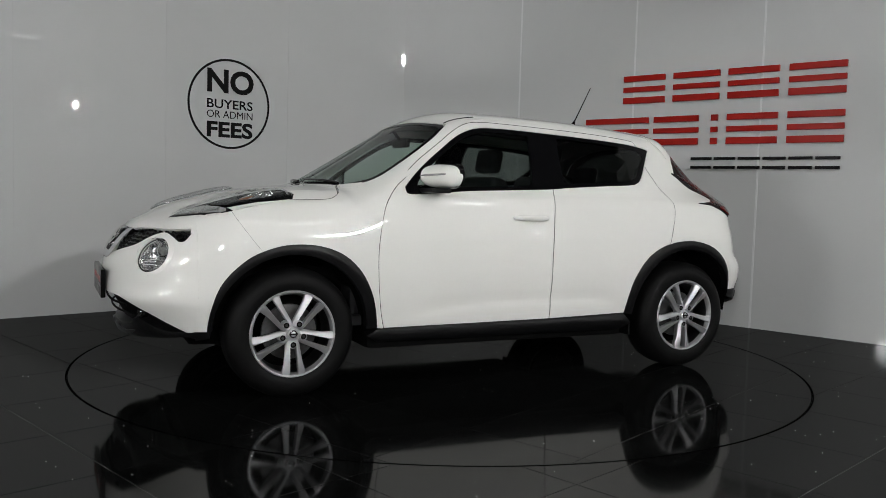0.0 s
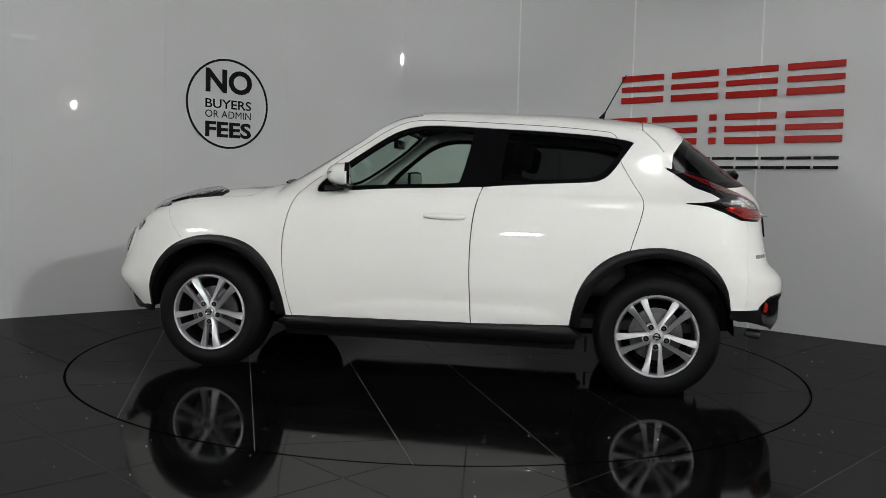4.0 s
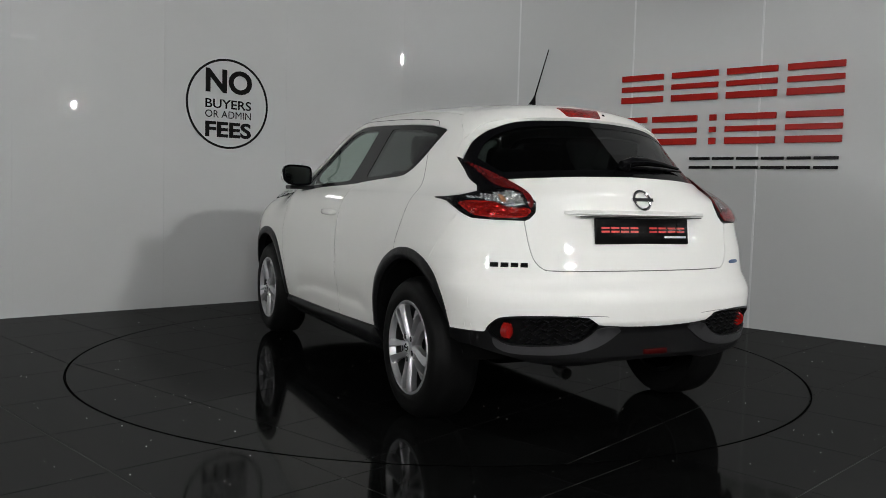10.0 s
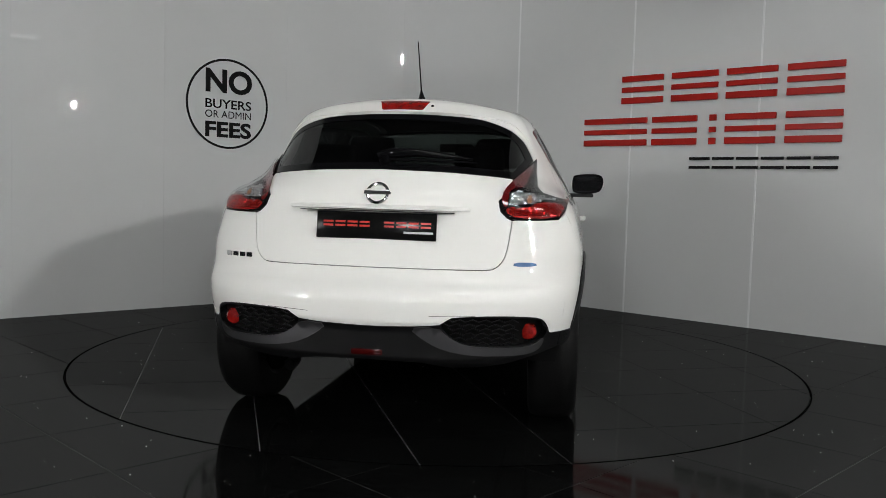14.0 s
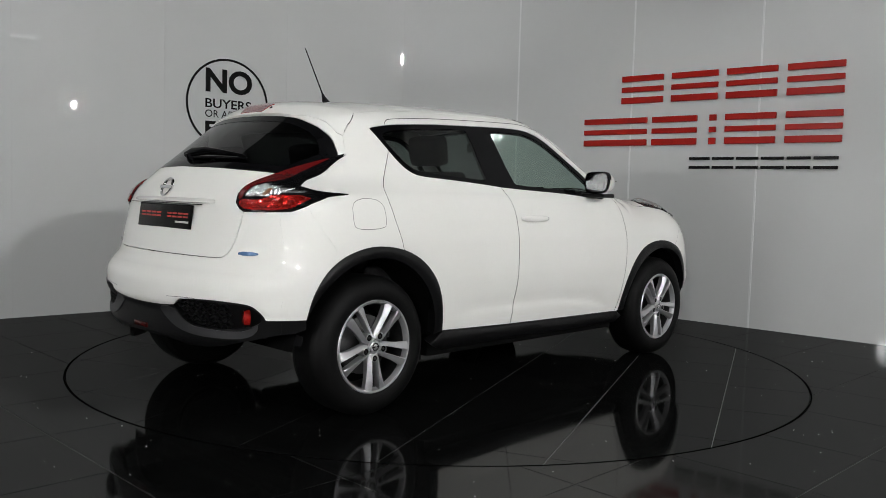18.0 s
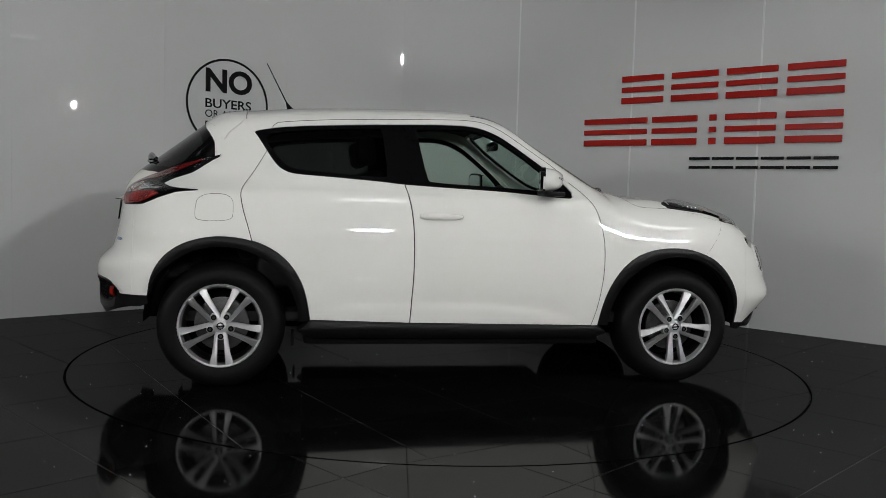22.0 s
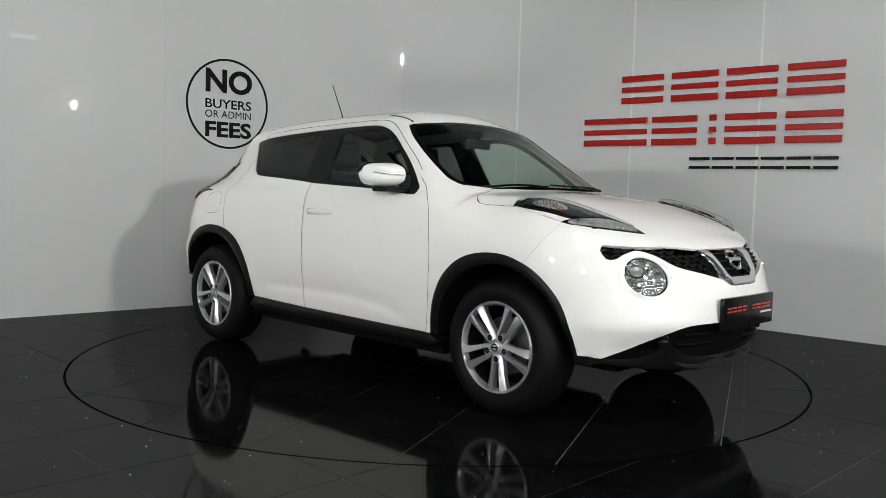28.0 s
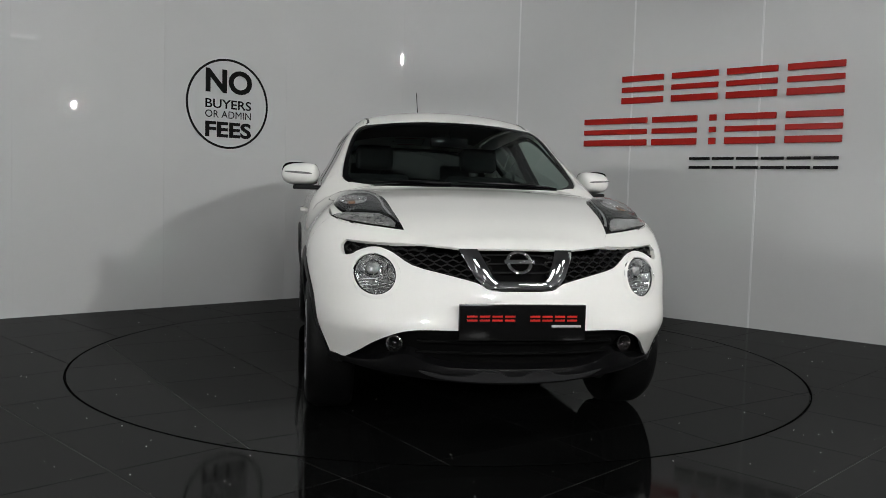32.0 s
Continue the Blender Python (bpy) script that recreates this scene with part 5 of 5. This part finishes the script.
patch("grille_back", "front", shrink(grille_poly, -.004), DARK, car, "dark grille cavity", off=-.05, skirt=0, step=.05)
bm = bmesh.new()
gp = shrink(grille_poly, .005)
for r in range(10):
    zc = .678 + r * .0195
    for c in range(-30, 31):
        yc = c * .026
        if abs(yc) < .115 or not inside(gp, np.array([[yc, zc]]))[0]:
            continue
        p = lift("front", [(yc, zc)])
        n = Vector(hull_normal(p)[0])
        tw = Matrix.Translation(Vector(p[0]) - n * .026) @ Matrix.Rotation(math.atan2(n.y, n.x), 4, "Z")
        rise = (c + r) % 2
        if rise:
            box(bm, (-.010, .0112, .0050), (.010, .0148, .0145), m=tw)
        tw = tw @ Matrix.Rotation(radians(24 if rise else -24), 4, "X")
        box(bm, (-.010, -.0145, -.0034), (.010, .0145, .0034), m=tw)
tagged(cpart("grille_mesh", bm, GRILLEM, car, "gloss black grille mesh", False), kind="stuff")
VEE = [(.246, .828), (.236, .800), (.190, .715), (.165, .690), (.127, .669), (0, .666), (0, .699), (.098, .703), (.118, .72), (.168, .828)]
vee = [(a, b) for a, b in VEE[:5]] + [(-a, b) for a, b in VEE[:5]][::-1] + [(-a, b) for a, b in VEE[7:]][::-1] + [(a, b) for a, b in VEE[7:]]
patch("chrome_vee", "front", vee, CHROME, car, "chrome V bar in the grille", off=.002, bulge=.012, skirt=.03, step=.015)
bm = bmesh.new()
for zc in (.735, .77, .805):
    w = .115 + (zc - .735) * .5
    tube(bm, [(float(front(y, zc)) - .03, y, zc) for y in np.linspace(-w, w, 7)], .004, 8)
cpart("grille_bar", bm, GRILLEM, car, "black centre grille bars")
emblem((float(front(0, .777)) - .002, 0, .777), facing("front", 0, .777) @ Matrix.Scale(1.12, 4), car, "chrome ring emblem")
emb = [o for o in car.children if o.name.startswith("emblem")][-1]
emb.location = (-CAR_C.x, -CAR_C.y, 0)
low_f = mirrored([(0, .503), (.278, .502), (.431, .498), (.515, .476), (.590, .430), (.640, .383), (.70, .333), (float(side(1.72, .34)), .34), (float(side(1.72, .31)), .31), (.55, .28), (.3, .255), (0, .255)])
patch("lower_bumper", "front", low_f, DARK, car, "black recessed lower intake", off=-.045, skirt=0, step=.05)
lip = mirrored([(0, .330), (.25, .330), (.36, .345), (.44, .390), (.50, .385), (.56, .345), (.66, .336), (.72, .340), (float(side(1.72, .340)), .342), (float(side(1.72, .30)), .302), (.70, .318), (.62, .303), (.475, .286), (.321, .272), (.2, .262), (0, .256)])
patch("front_lip", "front", soften(lip, 2), CLAD, car, "black plastic lower lip", off=.002, skirt=.05, step=.018, bulge=.016)
lipgrey = mirrored([(0, .304), (.035, .304), (.065, .324), (.15, .325), (.18, .306), (.28, .302), (.362, .317), (.41, .326), (.34, .293), (.207, .281), (0, .277)])
patch("skid_trim", "front", soften(lipgrey, 2), SKID, car, "grey scuff trim", off=.019, skirt=.02, step=.02)
for zc in (.40, .45):
    bm = bmesh.new()
    tube(bm, [(float(front(y, zc)) - .02, y, zc) for y in np.linspace(-.42, .42, 15)], .006, 8)
    cpart("intake_bar", bm, DARK, car, "black intake slat")
bm = bmesh.new()
box(bm, (-.012, -.266, -.074), (.012, .266, .074), .005, Matrix.Translation((2.112, 0, .541)))
plate2 = cpart("plate", bm, PLATE, car, "black dealer plate with red print")
plate_print(plate2, Matrix.Translation((2.1180, 0, .541)), Matrix.Identity(4), 1, .012)

for s in (1, -1):
    # round main lamp: white ring, faceted bowl, projector and cover
    n = Vector(hull_normal(lift("front", [(.590, .714)]))[0])
    n.y *= s
    q = upright(n)
    m = Matrix.Translation(Vector((float(front(.590, .714)), s * .590, .714)) - n * .006) @ q @ Matrix.Diagonal((1.0 / max(.6, n.x), 1, 1, 1))
    circ = [(s * (.590 + r_ * math.cos(a)), .714 + r_ * .985 * math.sin(a)) for r_ in (.085,) for a in (2 * math.pi * k / 40 for k in range(40))]
    rim_o = [(s * (.590 + .103 * math.cos(a)), .714 + .101 * math.sin(a)) for a in (2 * math.pi * k / 40 for k in range(40))]
    ring = patch("main_lamp", "front", rim_o, PAINT, car, "round lamp with white bezel", holes=[circ], off=.0015, bulge=.004, skirt=.02, step=.012)
    bm = bmesh.new()
    lathe(bm, [(.090, .0), (.088, -.010), (.076, -.030), (.062, -.040), (.046, -.049), (.028, -.055), (.012, -.058), (.0005, -.059)], 26, m)
    jr = random.Random(5)
    for v in bm.verts:
        v.co += Vector((jr.uniform(-.006, .006), jr.uniform(-.0025, .0025), jr.uniform(-.0025, .0025)))
    bmesh.ops.triangulate(bm, faces=bm.faces)
    part("bowl", bm, REFLECTOR, ring, "faceted chrome reflector bowl", smooth=False)
    for dx, dz, r in ((-s * .026, .034, .029), (-s * .020, -.030, .014), (s * .036, -.022, .014)):
        bm = bmesh.new()
        lathe(bm, [(.0005, .010), (r * .6, .007), (r * .9, -.003), (r * .92, -.010)], 24, m @ Matrix.Translation((dx, -.026, dz)))
        part("bulb_lens", bm, CLEARLENS, ring, "lamp projector", smooth=True)
        bm = bmesh.new()
        lathe(bm, [(r * .92, -.012), (r * 1.0, -.004), (r * 1.16, -.006), (r * 1.2, -.04)], 24, m @ Matrix.Translation((dx, -.026, dz)))
        part("bulb_ring", bm, CHROME, ring, "chrome lamp ring", smooth=True)
    for k in range(4):
        zc = -.018 - k * .013
        hw = math.sqrt(.078 ** 2 - zc * zc)
        bm = bmesh.new()
        tube(bm, [(m @ Vector((hw * u, -.030 + .012 * abs(u), zc + .004 * math.cos(3 * u)))) for u in (-.9, -.5, 0, .5, .9)], .0030, 6)
        part("reflector_step", bm, CHROME, ring, smooth=False)
    seal = [(s * (.590 + .080 * math.cos(a)), .714 + .079 * math.sin(a)) for a in (2 * math.pi * k / 40 for k in range(40))]
    patch("seal", "front", circ, TRIMB, ring, "dark lamp seal", holes=[seal], off=-.004, skirt=.004, step=.012)
    patch("cover", "front", circ, LENS, ring, "clear lamp cover", off=-.002, bulge=.012, skirt=0, step=.015)
    # fog lamp low in the bumper
    c = Vector((float(front(.508, .428)) - .015, s * .508, .428))
    m = Matrix.Translation(c) @ Matrix.Rotation(radians(-90 + s * 14), 4, "Z")
    bm = bmesh.new()
    lathe(bm, [(.034, -.04), (.036, -.008), (.030, -.006), (.026, -.012), (.016, -.024), (.006, -.028), (.005, -.016), (.0005, -.014)], 14, m)
    cpart("fog_lamp", bm, FOGM, car, "small round front fog lamp")
    # boomerang lamp on the wing
    out_edge = curve([(1.245, .722), (1.34, .736), (1.434, .738), (1.52, .724), (1.578, .703)], 3) + [(1.552, .757), (1.60, .735)]
    in_edge = curve([(1.60, .735), (1.66, .695), (1.730, .620), (1.785, .525), (1.815, .458)], 3)[1:] + curve([(1.815, .458), (1.74, .470), (1.637, .484), (1.50, .496), (1.40, .510), (1.32, .545), (1.262, .605), (1.225, .672)], 3)[1:]
    whole = [(a, s * b) for a, b in out_edge + in_edge]
    hl = patch("head_lamp", "top", whole, TRIMB, car, "boomerang wing lamp with clear cover", off=.002, skirt=.02, step=.025)
    inner = [(a, s * b) for a, b in soften([(1.275, .705), (1.272, .63), (1.33, .565), (1.43, .540), (1.56, .535), (1.625, .560), (1.60, .625), (1.56, .690), (1.50, .712), (1.40, .724)], 1)]
    patch("chamber", "top", inner, TRIMB, hl, "dark mirrored lamp chamber", off=.004, skirt=.002, step=.02)
    bulb = [(a, s * b) for a, b in soften([(1.330, .692), (1.330, .635), (1.380, .588), (1.450, .582), (1.495, .620), (1.490, .690), (1.40, .714)], 1)]
    patch("bulb_bowl", "top", bulb, REFLECTOR, hl, "bright bulb bowl", off=.006, skirt=.004, step=.012, bulge=.002)
    facets("reflector", "top", [(a, s * b) for a, b in ((1.33, .690), (1.33, .638), (1.385, .585), (1.445, .575), (1.455, .708), (1.40, .714))], REFLECTOR, hl, "faceted chrome reflector", .008, (.019, .013), .005, 8)
    ind = [(a, s * b) for a, b in soften([(1.430, .672), (1.430, .650), (1.462, .640), (1.495, .648), (1.500, .672), (1.465, .682)], 1)]
    patch("indicator", "top", ind, AMBER, hl, "amber indicator", off=.012, skirt=.003, step=.010, bulge=.004)
    rim_line = curve([(1.262, .690), (1.262, .625), (1.30, .572), (1.36, .543), (1.46, .528), (1.58, .520), (1.68, .500), (1.76, .474)], 4)
    patch("chrome_edge", "top", [(a, s * b) for a, b in ribbon(rim_line, .011)], CHROME, hl, "chrome edge", off=.008, skirt=.004, step=.015)
    div = [(a, s * b) for a, b in [(1.47, .730), (1.570, .706), (1.612, .640), (1.635, .565), (1.622, .560), (1.597, .630), (1.552, .692), (1.46, .718)]]
    patch("divider", "top", div, TRIMB, hl, "dark divider", off=.012, skirt=.008, step=.02)
    drl = [(a, s * b) for a, b in soften([(1.572, .746), (1.602, .688), (1.625, .630), (1.65, .560), (1.70, .515), (1.795, .480), (1.770, .535), (1.728, .608), (1.660, .690), (1.610, .729)], 1)]
    patch("day_lamp", "top", drl, CLEARLENS, hl, "clear daytime lamp strip", off=.010, skirt=.008, step=.014)
    patch("cover", "top", shrink(whole, .005), LENS, hl, "clear lamp cover", off=.008, bulge=.022, skirt=0, step=.022)

# mirrors
SHELL = soften([(.785, 1.110), (.800, 1.084), (.90, 1.080), (.972, 1.095), (.992, 1.14), (.990, 1.190), (.962, 1.214), (.88, 1.215), (.802, 1.208), (.785, 1.185)], 2)


def slab(bm, outline, x0, x1):
    """A plate of a (y, z) outline between two x."""
    a = [bm.verts.new((x0, p[0], p[1])) for p in outline]
    b = [bm.verts.new((x1, p[0], p[1])) for p in outline]
    bm.faces.new(a)
    bm.faces.new(b)
    for i in range(len(a)):
        j = (i + 1) % len(a)
        bm.faces.new((a[i], a[j], b[j], b[i]))


def sweep(bm):
    for v in bm.verts:
        v.co.x -= .24 * (abs(v.co.y) - .885)


for s in (1, -1):
    bm = bmesh.new()
    n, k = 14, 20
    rings = []
    for i in range(n + 1):
        t = i / n
        y = .775 + .222 * t
        w = (1 - abs(2 * t - 1) ** 4) ** .5 if 0 < t < 1 else .08
        wl_ = max(.05, w)
        cz, hz = 1.150 - .004 * t, .066 * wl_ * (1.0 - .18 * t * t)
        rings.append([bm.verts.new((.500 - .062 + (.140 - .055 * t) * wl_ * max(0, math.cos(a)) ** .8 * 1.0 + (-.02 * (1 - wl_) if math.cos(a) <= 0 else 0), s * y, cz + hz * (abs(math.sin(a)) ** .75) * (1 if math.sin(a) > 0 else -1))) for a in (math.pi * (q / (k - 1) - .5) for q in range(k))])
    for a, b in zip(rings, rings[1:]):
        for q in range(k - 1):
            bm.faces.new((a[q], a[q + 1], b[q + 1], b[q]))
    for r in (rings[0], rings[-1]):
        bm.faces.new(r)
    for a, b in zip(rings, rings[1:]):
        bm.faces.new((a[0], b[0], b[-1], a[-1]))
    sweep(bm)
    mir = cpart("door_mirror", bm, PAINT, car, "white door mirror with black foot")
    bm = bmesh.new()
    slab(bm, [(s * a, b) for a, b in SHELL], .425, .450)
    sweep(bm)
    part("mirror_shell", bm, TRIMB, mir, "black mirror surround", smooth=True)
    bm = bmesh.new()
    slab(bm, [(s * a, b) for a, b in shrink(SHELL, .013)], .4232, .4262)
    sweep(bm)
    part("mirror_glass", bm, CHROME, mir, "mirror glass")
    bm = bmesh.new()
    lo, hi = (.440, min(s * .70, s * .93), 1.058), (.560, max(s * .70, s * .93), 1.084)
    box(bm, lo, hi, .011)
    part("mirror_foot", bm, CLAD, mir, "black mirror foot")
    bm = bmesh.new()
    tube(bm, [(.578 - .055 * t - .012 * max(0, t - .6), s * (.775 + .222 * t), 1.146 + .014 * t) for t in (.22, .35, .5, .65, .8, .9)], [.003, .006, .0065, .006, .005, .003], 8)
    sweep(bm)
    part("indicator", bm, CLEARLENS, mir, "slim clear indicator")

# ---------- wheels ----------
def spoke(bm, ang, lean):
    """One spoke from the hub to the rim: a tapering bar with a raised face."""
    d = Vector((math.cos(ang), 0, math.sin(ang)))
    tng = Vector((-math.sin(ang), 0, math.cos(ang)))
    secs = []
    for r, off_, w, y in ((.036, .017, .010, .003), (.060, .0235, .0105, .005), (.10, .0255, .012, .009), (.15, .029, .0145, .014), (.190, .0345, .0195, .016), (.206, .037, .023, .012)):
        c = d * r + tng * off_ * lean
        secs.append([bm.verts.new(c + tng * a + Vector((0, b, 0))) for a, b in ((-w * lean, y - .004), (-w * .78 * lean, y + .001), (w * .55 * lean, y - .006), (w * lean, y - .013), (w * .8 * lean, y - .042), (-w * .8 * lean, y - .042))])
    for a, b in zip(secs, secs[1:]):
        for k in range(6):
            bm.faces.new((a[k], a[(k + 1) % 6], b[(k + 1) % 6], b[k]))
    bm.faces.new(secs[0][::-1])
    bm.faces.new(secs[-1])


def make_wheel():
    bm = bmesh.new()
    lathe(bm, [(.02, -.070), (.13, -.070), (.142, -.072), (.142, -.092), (.02, -.092)], 40)
    w = part("wheel", bm, STEEL, None, "", True)
    w["label"] = "silver double-spoke alloy wheel with black tyre"
    bm = bmesh.new()
    lathe(bm, [(.214, -.004), (.222, .006), (.236, .012), (.262, .016), (.285, .012), (.305, .002), (.320, -.018), (.329, -.035), (.332, -.06), (.333, -.11), (.332, -.16), (.326, -.19), (.31, -.205), (.25, -.21), (.214, -.20)], 72)
    part("tyre", bm, RUBBER, w, "black rubber tyre", smooth=True)
    bm = bmesh.new()
    lathe(bm, [(.222, .004), (.217, .010), (.209, .009), (.204, .0), (.199, -.018)], 72)
    part("rim", bm, ALLOY, w, smooth=True)
    bm = bmesh.new()
    lathe(bm, [(.199, -.018), (.191, -.06), (.187, -.12), (.195, -.19), (.214, -.20)], 72)
    part("barrel", bm, STEEL, w, "dark inner rim", smooth=True)
    for k in range(5):
        for lean in (1, -1):
            bm = bmesh.new()
            spoke(bm, radians(270 + 72 * k + 1.5 * lean), lean)
            part("spoke", bm, ALLOY, w, smooth=True)
        bm = bmesh.new()
        a = radians(270 + 72 * k)
        lathe(bm, [(.0005, .009), (.0055, .009), (.0075, .006), (.0075, -.01)], 6, Matrix.Translation((.056 * math.cos(a), .0, .056 * math.sin(a))))
        part("wheel_nut", bm, STEEL, w, smooth=False)
        # flat dark disc that stands in for the shade inside the nut well
        bm = bmesh.new()
        lathe(bm, [(.0005, .0050), (.0150, .0052)], 18, Matrix.Translation((.056 * math.cos(a), .0, .056 * math.sin(a))))
        part("nut_recess", bm, DARK, w, "dark disc as shade in the nut well")
        bm = bmesh.new()
        lathe(bm, [(.0142, .0045), (.0158, .0088), (.0185, .0080), (.0200, .0), (.0200, -.04)], 20, Matrix.Translation((.056 * math.cos(a), .0, .056 * math.sin(a))))
        part("nut_well", bm, ALLOY, w, smooth=True)
    bm = bmesh.new()
    lathe(bm, [(.0005, .012), (.022, .011), (.027, .007), (.028, -.004), (.044, -.006), (.052, -.012), (.054, -.045)], 32)
    part("centre_cap", bm, ALLOY, w, smooth=True)
    bm = bmesh.new()
    lathe(bm, [(.013, .0125), (.015, .0145), (.018, .0145), (.02, .0125)], 24)
    box(bm, (-.022, .0118, -.0035), (.022, .0140, .0035))
    part("cap_ring", bm, CHROME, w, smooth=True)
    bm = bmesh.new()
    lathe(bm, [(.19, -.1), (.19, -.21), (.02, -.21)], 40)
    part("backing", bm, DARK, w, smooth=True)
    return w


wheel = make_wheel()
wheel.parent = car
base_w = [((1.265, .842), 0, 2), ((-1.265, .842), 0, -3), ((1.265, -.842), 180, 5), ((-1.265, -.842), 180, 2)]
for i, ((x, y), turn, spin) in enumerate(base_w):
    mw = Matrix.Translation((x - CAR_C.x, y - CAR_C.y, .333)) @ Matrix.Rotation(radians(turn), 4, "Z") @ Matrix.Rotation(radians(spin), 4, "Y")
    if i == 0:
        wheel.matrix_basis = mw
    else:
        copy_thing(wheel, mw)

# wheel housings and underside
for x, r in ((1.262, .40), (-1.264, .405)):
    for s in (1, -1):
        bm = bmesh.new()
        rings = lathe(bm, [(r, .86), (r, .56), (.02, .56)], 30, Matrix.Translation((x, 0, .34)) @ Matrix.Rotation(radians(180), 4, "Z") @ Matrix.Diagonal((1, -1, 1, 1)), 0, math.pi)
        for v in bm.verts:
            v.co.y = min(v.co.y, float(side(v.co.x, max(v.co.z, .36))) - .02)
        if s < 0:
            bmesh.ops.scale(bm, vec=(1, -1, 1), verts=bm.verts)
        cpart("wheel_housing", bm, DARK, car, "dark wheel housing")
bm = bmesh.new()
box(bm, (-.84, -.76, .215), (.84, .76, .33), .03)
box(bm, (.80, -.50, .235), (1.72, .50, .34), .03)
box(bm, (-1.50, -.50, .27), (-.80, .50, .36), .03)
box(bm, (-1.72, -.45, .36), (-1.45, .45, .42), .02)
cpart("underbody", bm, DARK, car, "dark underside")
for x, y in ((-.895, .72), (-.895, -.72)):
    bm = bmesh.new()
    box(bm, (x - .008, y - .05, .212), (x + .008, y + .05, .29), .006)
    cpart("air_deflector", bm, DARK, car, "small black air deflector")

# ---------- cabin ----------
def cushion(lo, hi, bev, m=None):
    bm = bmesh.new()
    box(bm, lo, hi, bev, m, 3)
    return bm


for s in (1, -1):
    st = cpart("front_seat", cushion((-.30, s * .37 - .25, .48), (.22, s * .37 + .25, .66), .06), CABIN, car, "dark cloth front seat")
    part("backrest", cushion((-.07, s * .37 - .245, 0), (.07, s * .37 + .245, .60), .06, Matrix.Translation((-.30, 0, .60)) @ Matrix.Rotation(radians(-17), 4, "Y")), CABIN, st, smooth=True)
    part("headrest", cushion((-.05, s * .37 - .13, 0), (.05, s * .37 + .13, .17), .045, Matrix.Translation((-.475, 0, 1.21)) @ Matrix.Rotation(radians(-10), 4, "Y")), CABIN, st, smooth=True)
bench = cpart("rear_seat", cushion((-1.10, -.62, .50), (-.62, .62, .70), .06), CABIN, car, "dark cloth rear bench")
part("backrest", cushion((-.07, -.60, 0), (.07, .60, .52), .06, Matrix.Translation((-1.12, 0, .66)) @ Matrix.Rotation(radians(-20), 4, "Y")), CABIN, bench, smooth=True)
for y in (-.36, .36):
    part("headrest", cushion((-.04, y - .12, 0), (.04, y + .12, .13), .04, Matrix.Translation((-1.30, 0, 1.155)) @ Matrix.Rotation(radians(-14), 4, "Y")), CABIN, bench, smooth=True)
dash = cpart("dashboard", cushion((.50, -.68, .62), (.88, .68, 1.02), .07), CABIN, car, "dark dashboard")
part("hood_binnacle", cushion((.46, -.54, .96), (.66, -.20, 1.065), .05), CABIN, dash, smooth=True)
bm = bmesh.new()
tube(bm, [Vector((.40, -.37, .95)) + Matrix.Rotation(radians(-28), 3, "Y") @ Vector((0, .175 * math.cos(a), .175 * math.sin(a))) for a in (2 * math.pi * k / 36 for k in range(37))], .014, 10, False)
tube(bm, [(.62, -.37, .86), (.42, -.37, .94)], .03, 10)
box(bm, (.395, -.45, .90), (.43, -.29, .98), .015)
cpart("steering_wheel", bm, CABIN, car, "dark steering wheel")
bm = bmesh.new()
box(bm, (.335, -.115, 1.335), (.365, .115, 1.395), .012)
tube(bm, [(.355, 0, 1.38), (.40, 0, 1.435)], .010, 8)
cpart("cabin_mirror", bm, TRIMB, car, "black inside mirror")
bm = bmesh.new()
box(bm, (-1.60, -.74, .34), (1.0, .74, .40), .02)
box(bm, (.86, -.70, .36), (.92, .70, 1.03), .02)
box(bm, (-1.62, -.56, .36), (-1.30, .56, .90), .02)
cpart("cabin_floor", bm, CABIN, car, "dark carpeted cabin floor")


# ---------- movement: platform and car turn together ----------
def motions():
    rows = [(k * 0.5, pose(0, 0, 0, 0, 0, heading(k * 0.5))) for k in range(65)]
    walk(platform, rows)
    walk(car, rows)


motions()
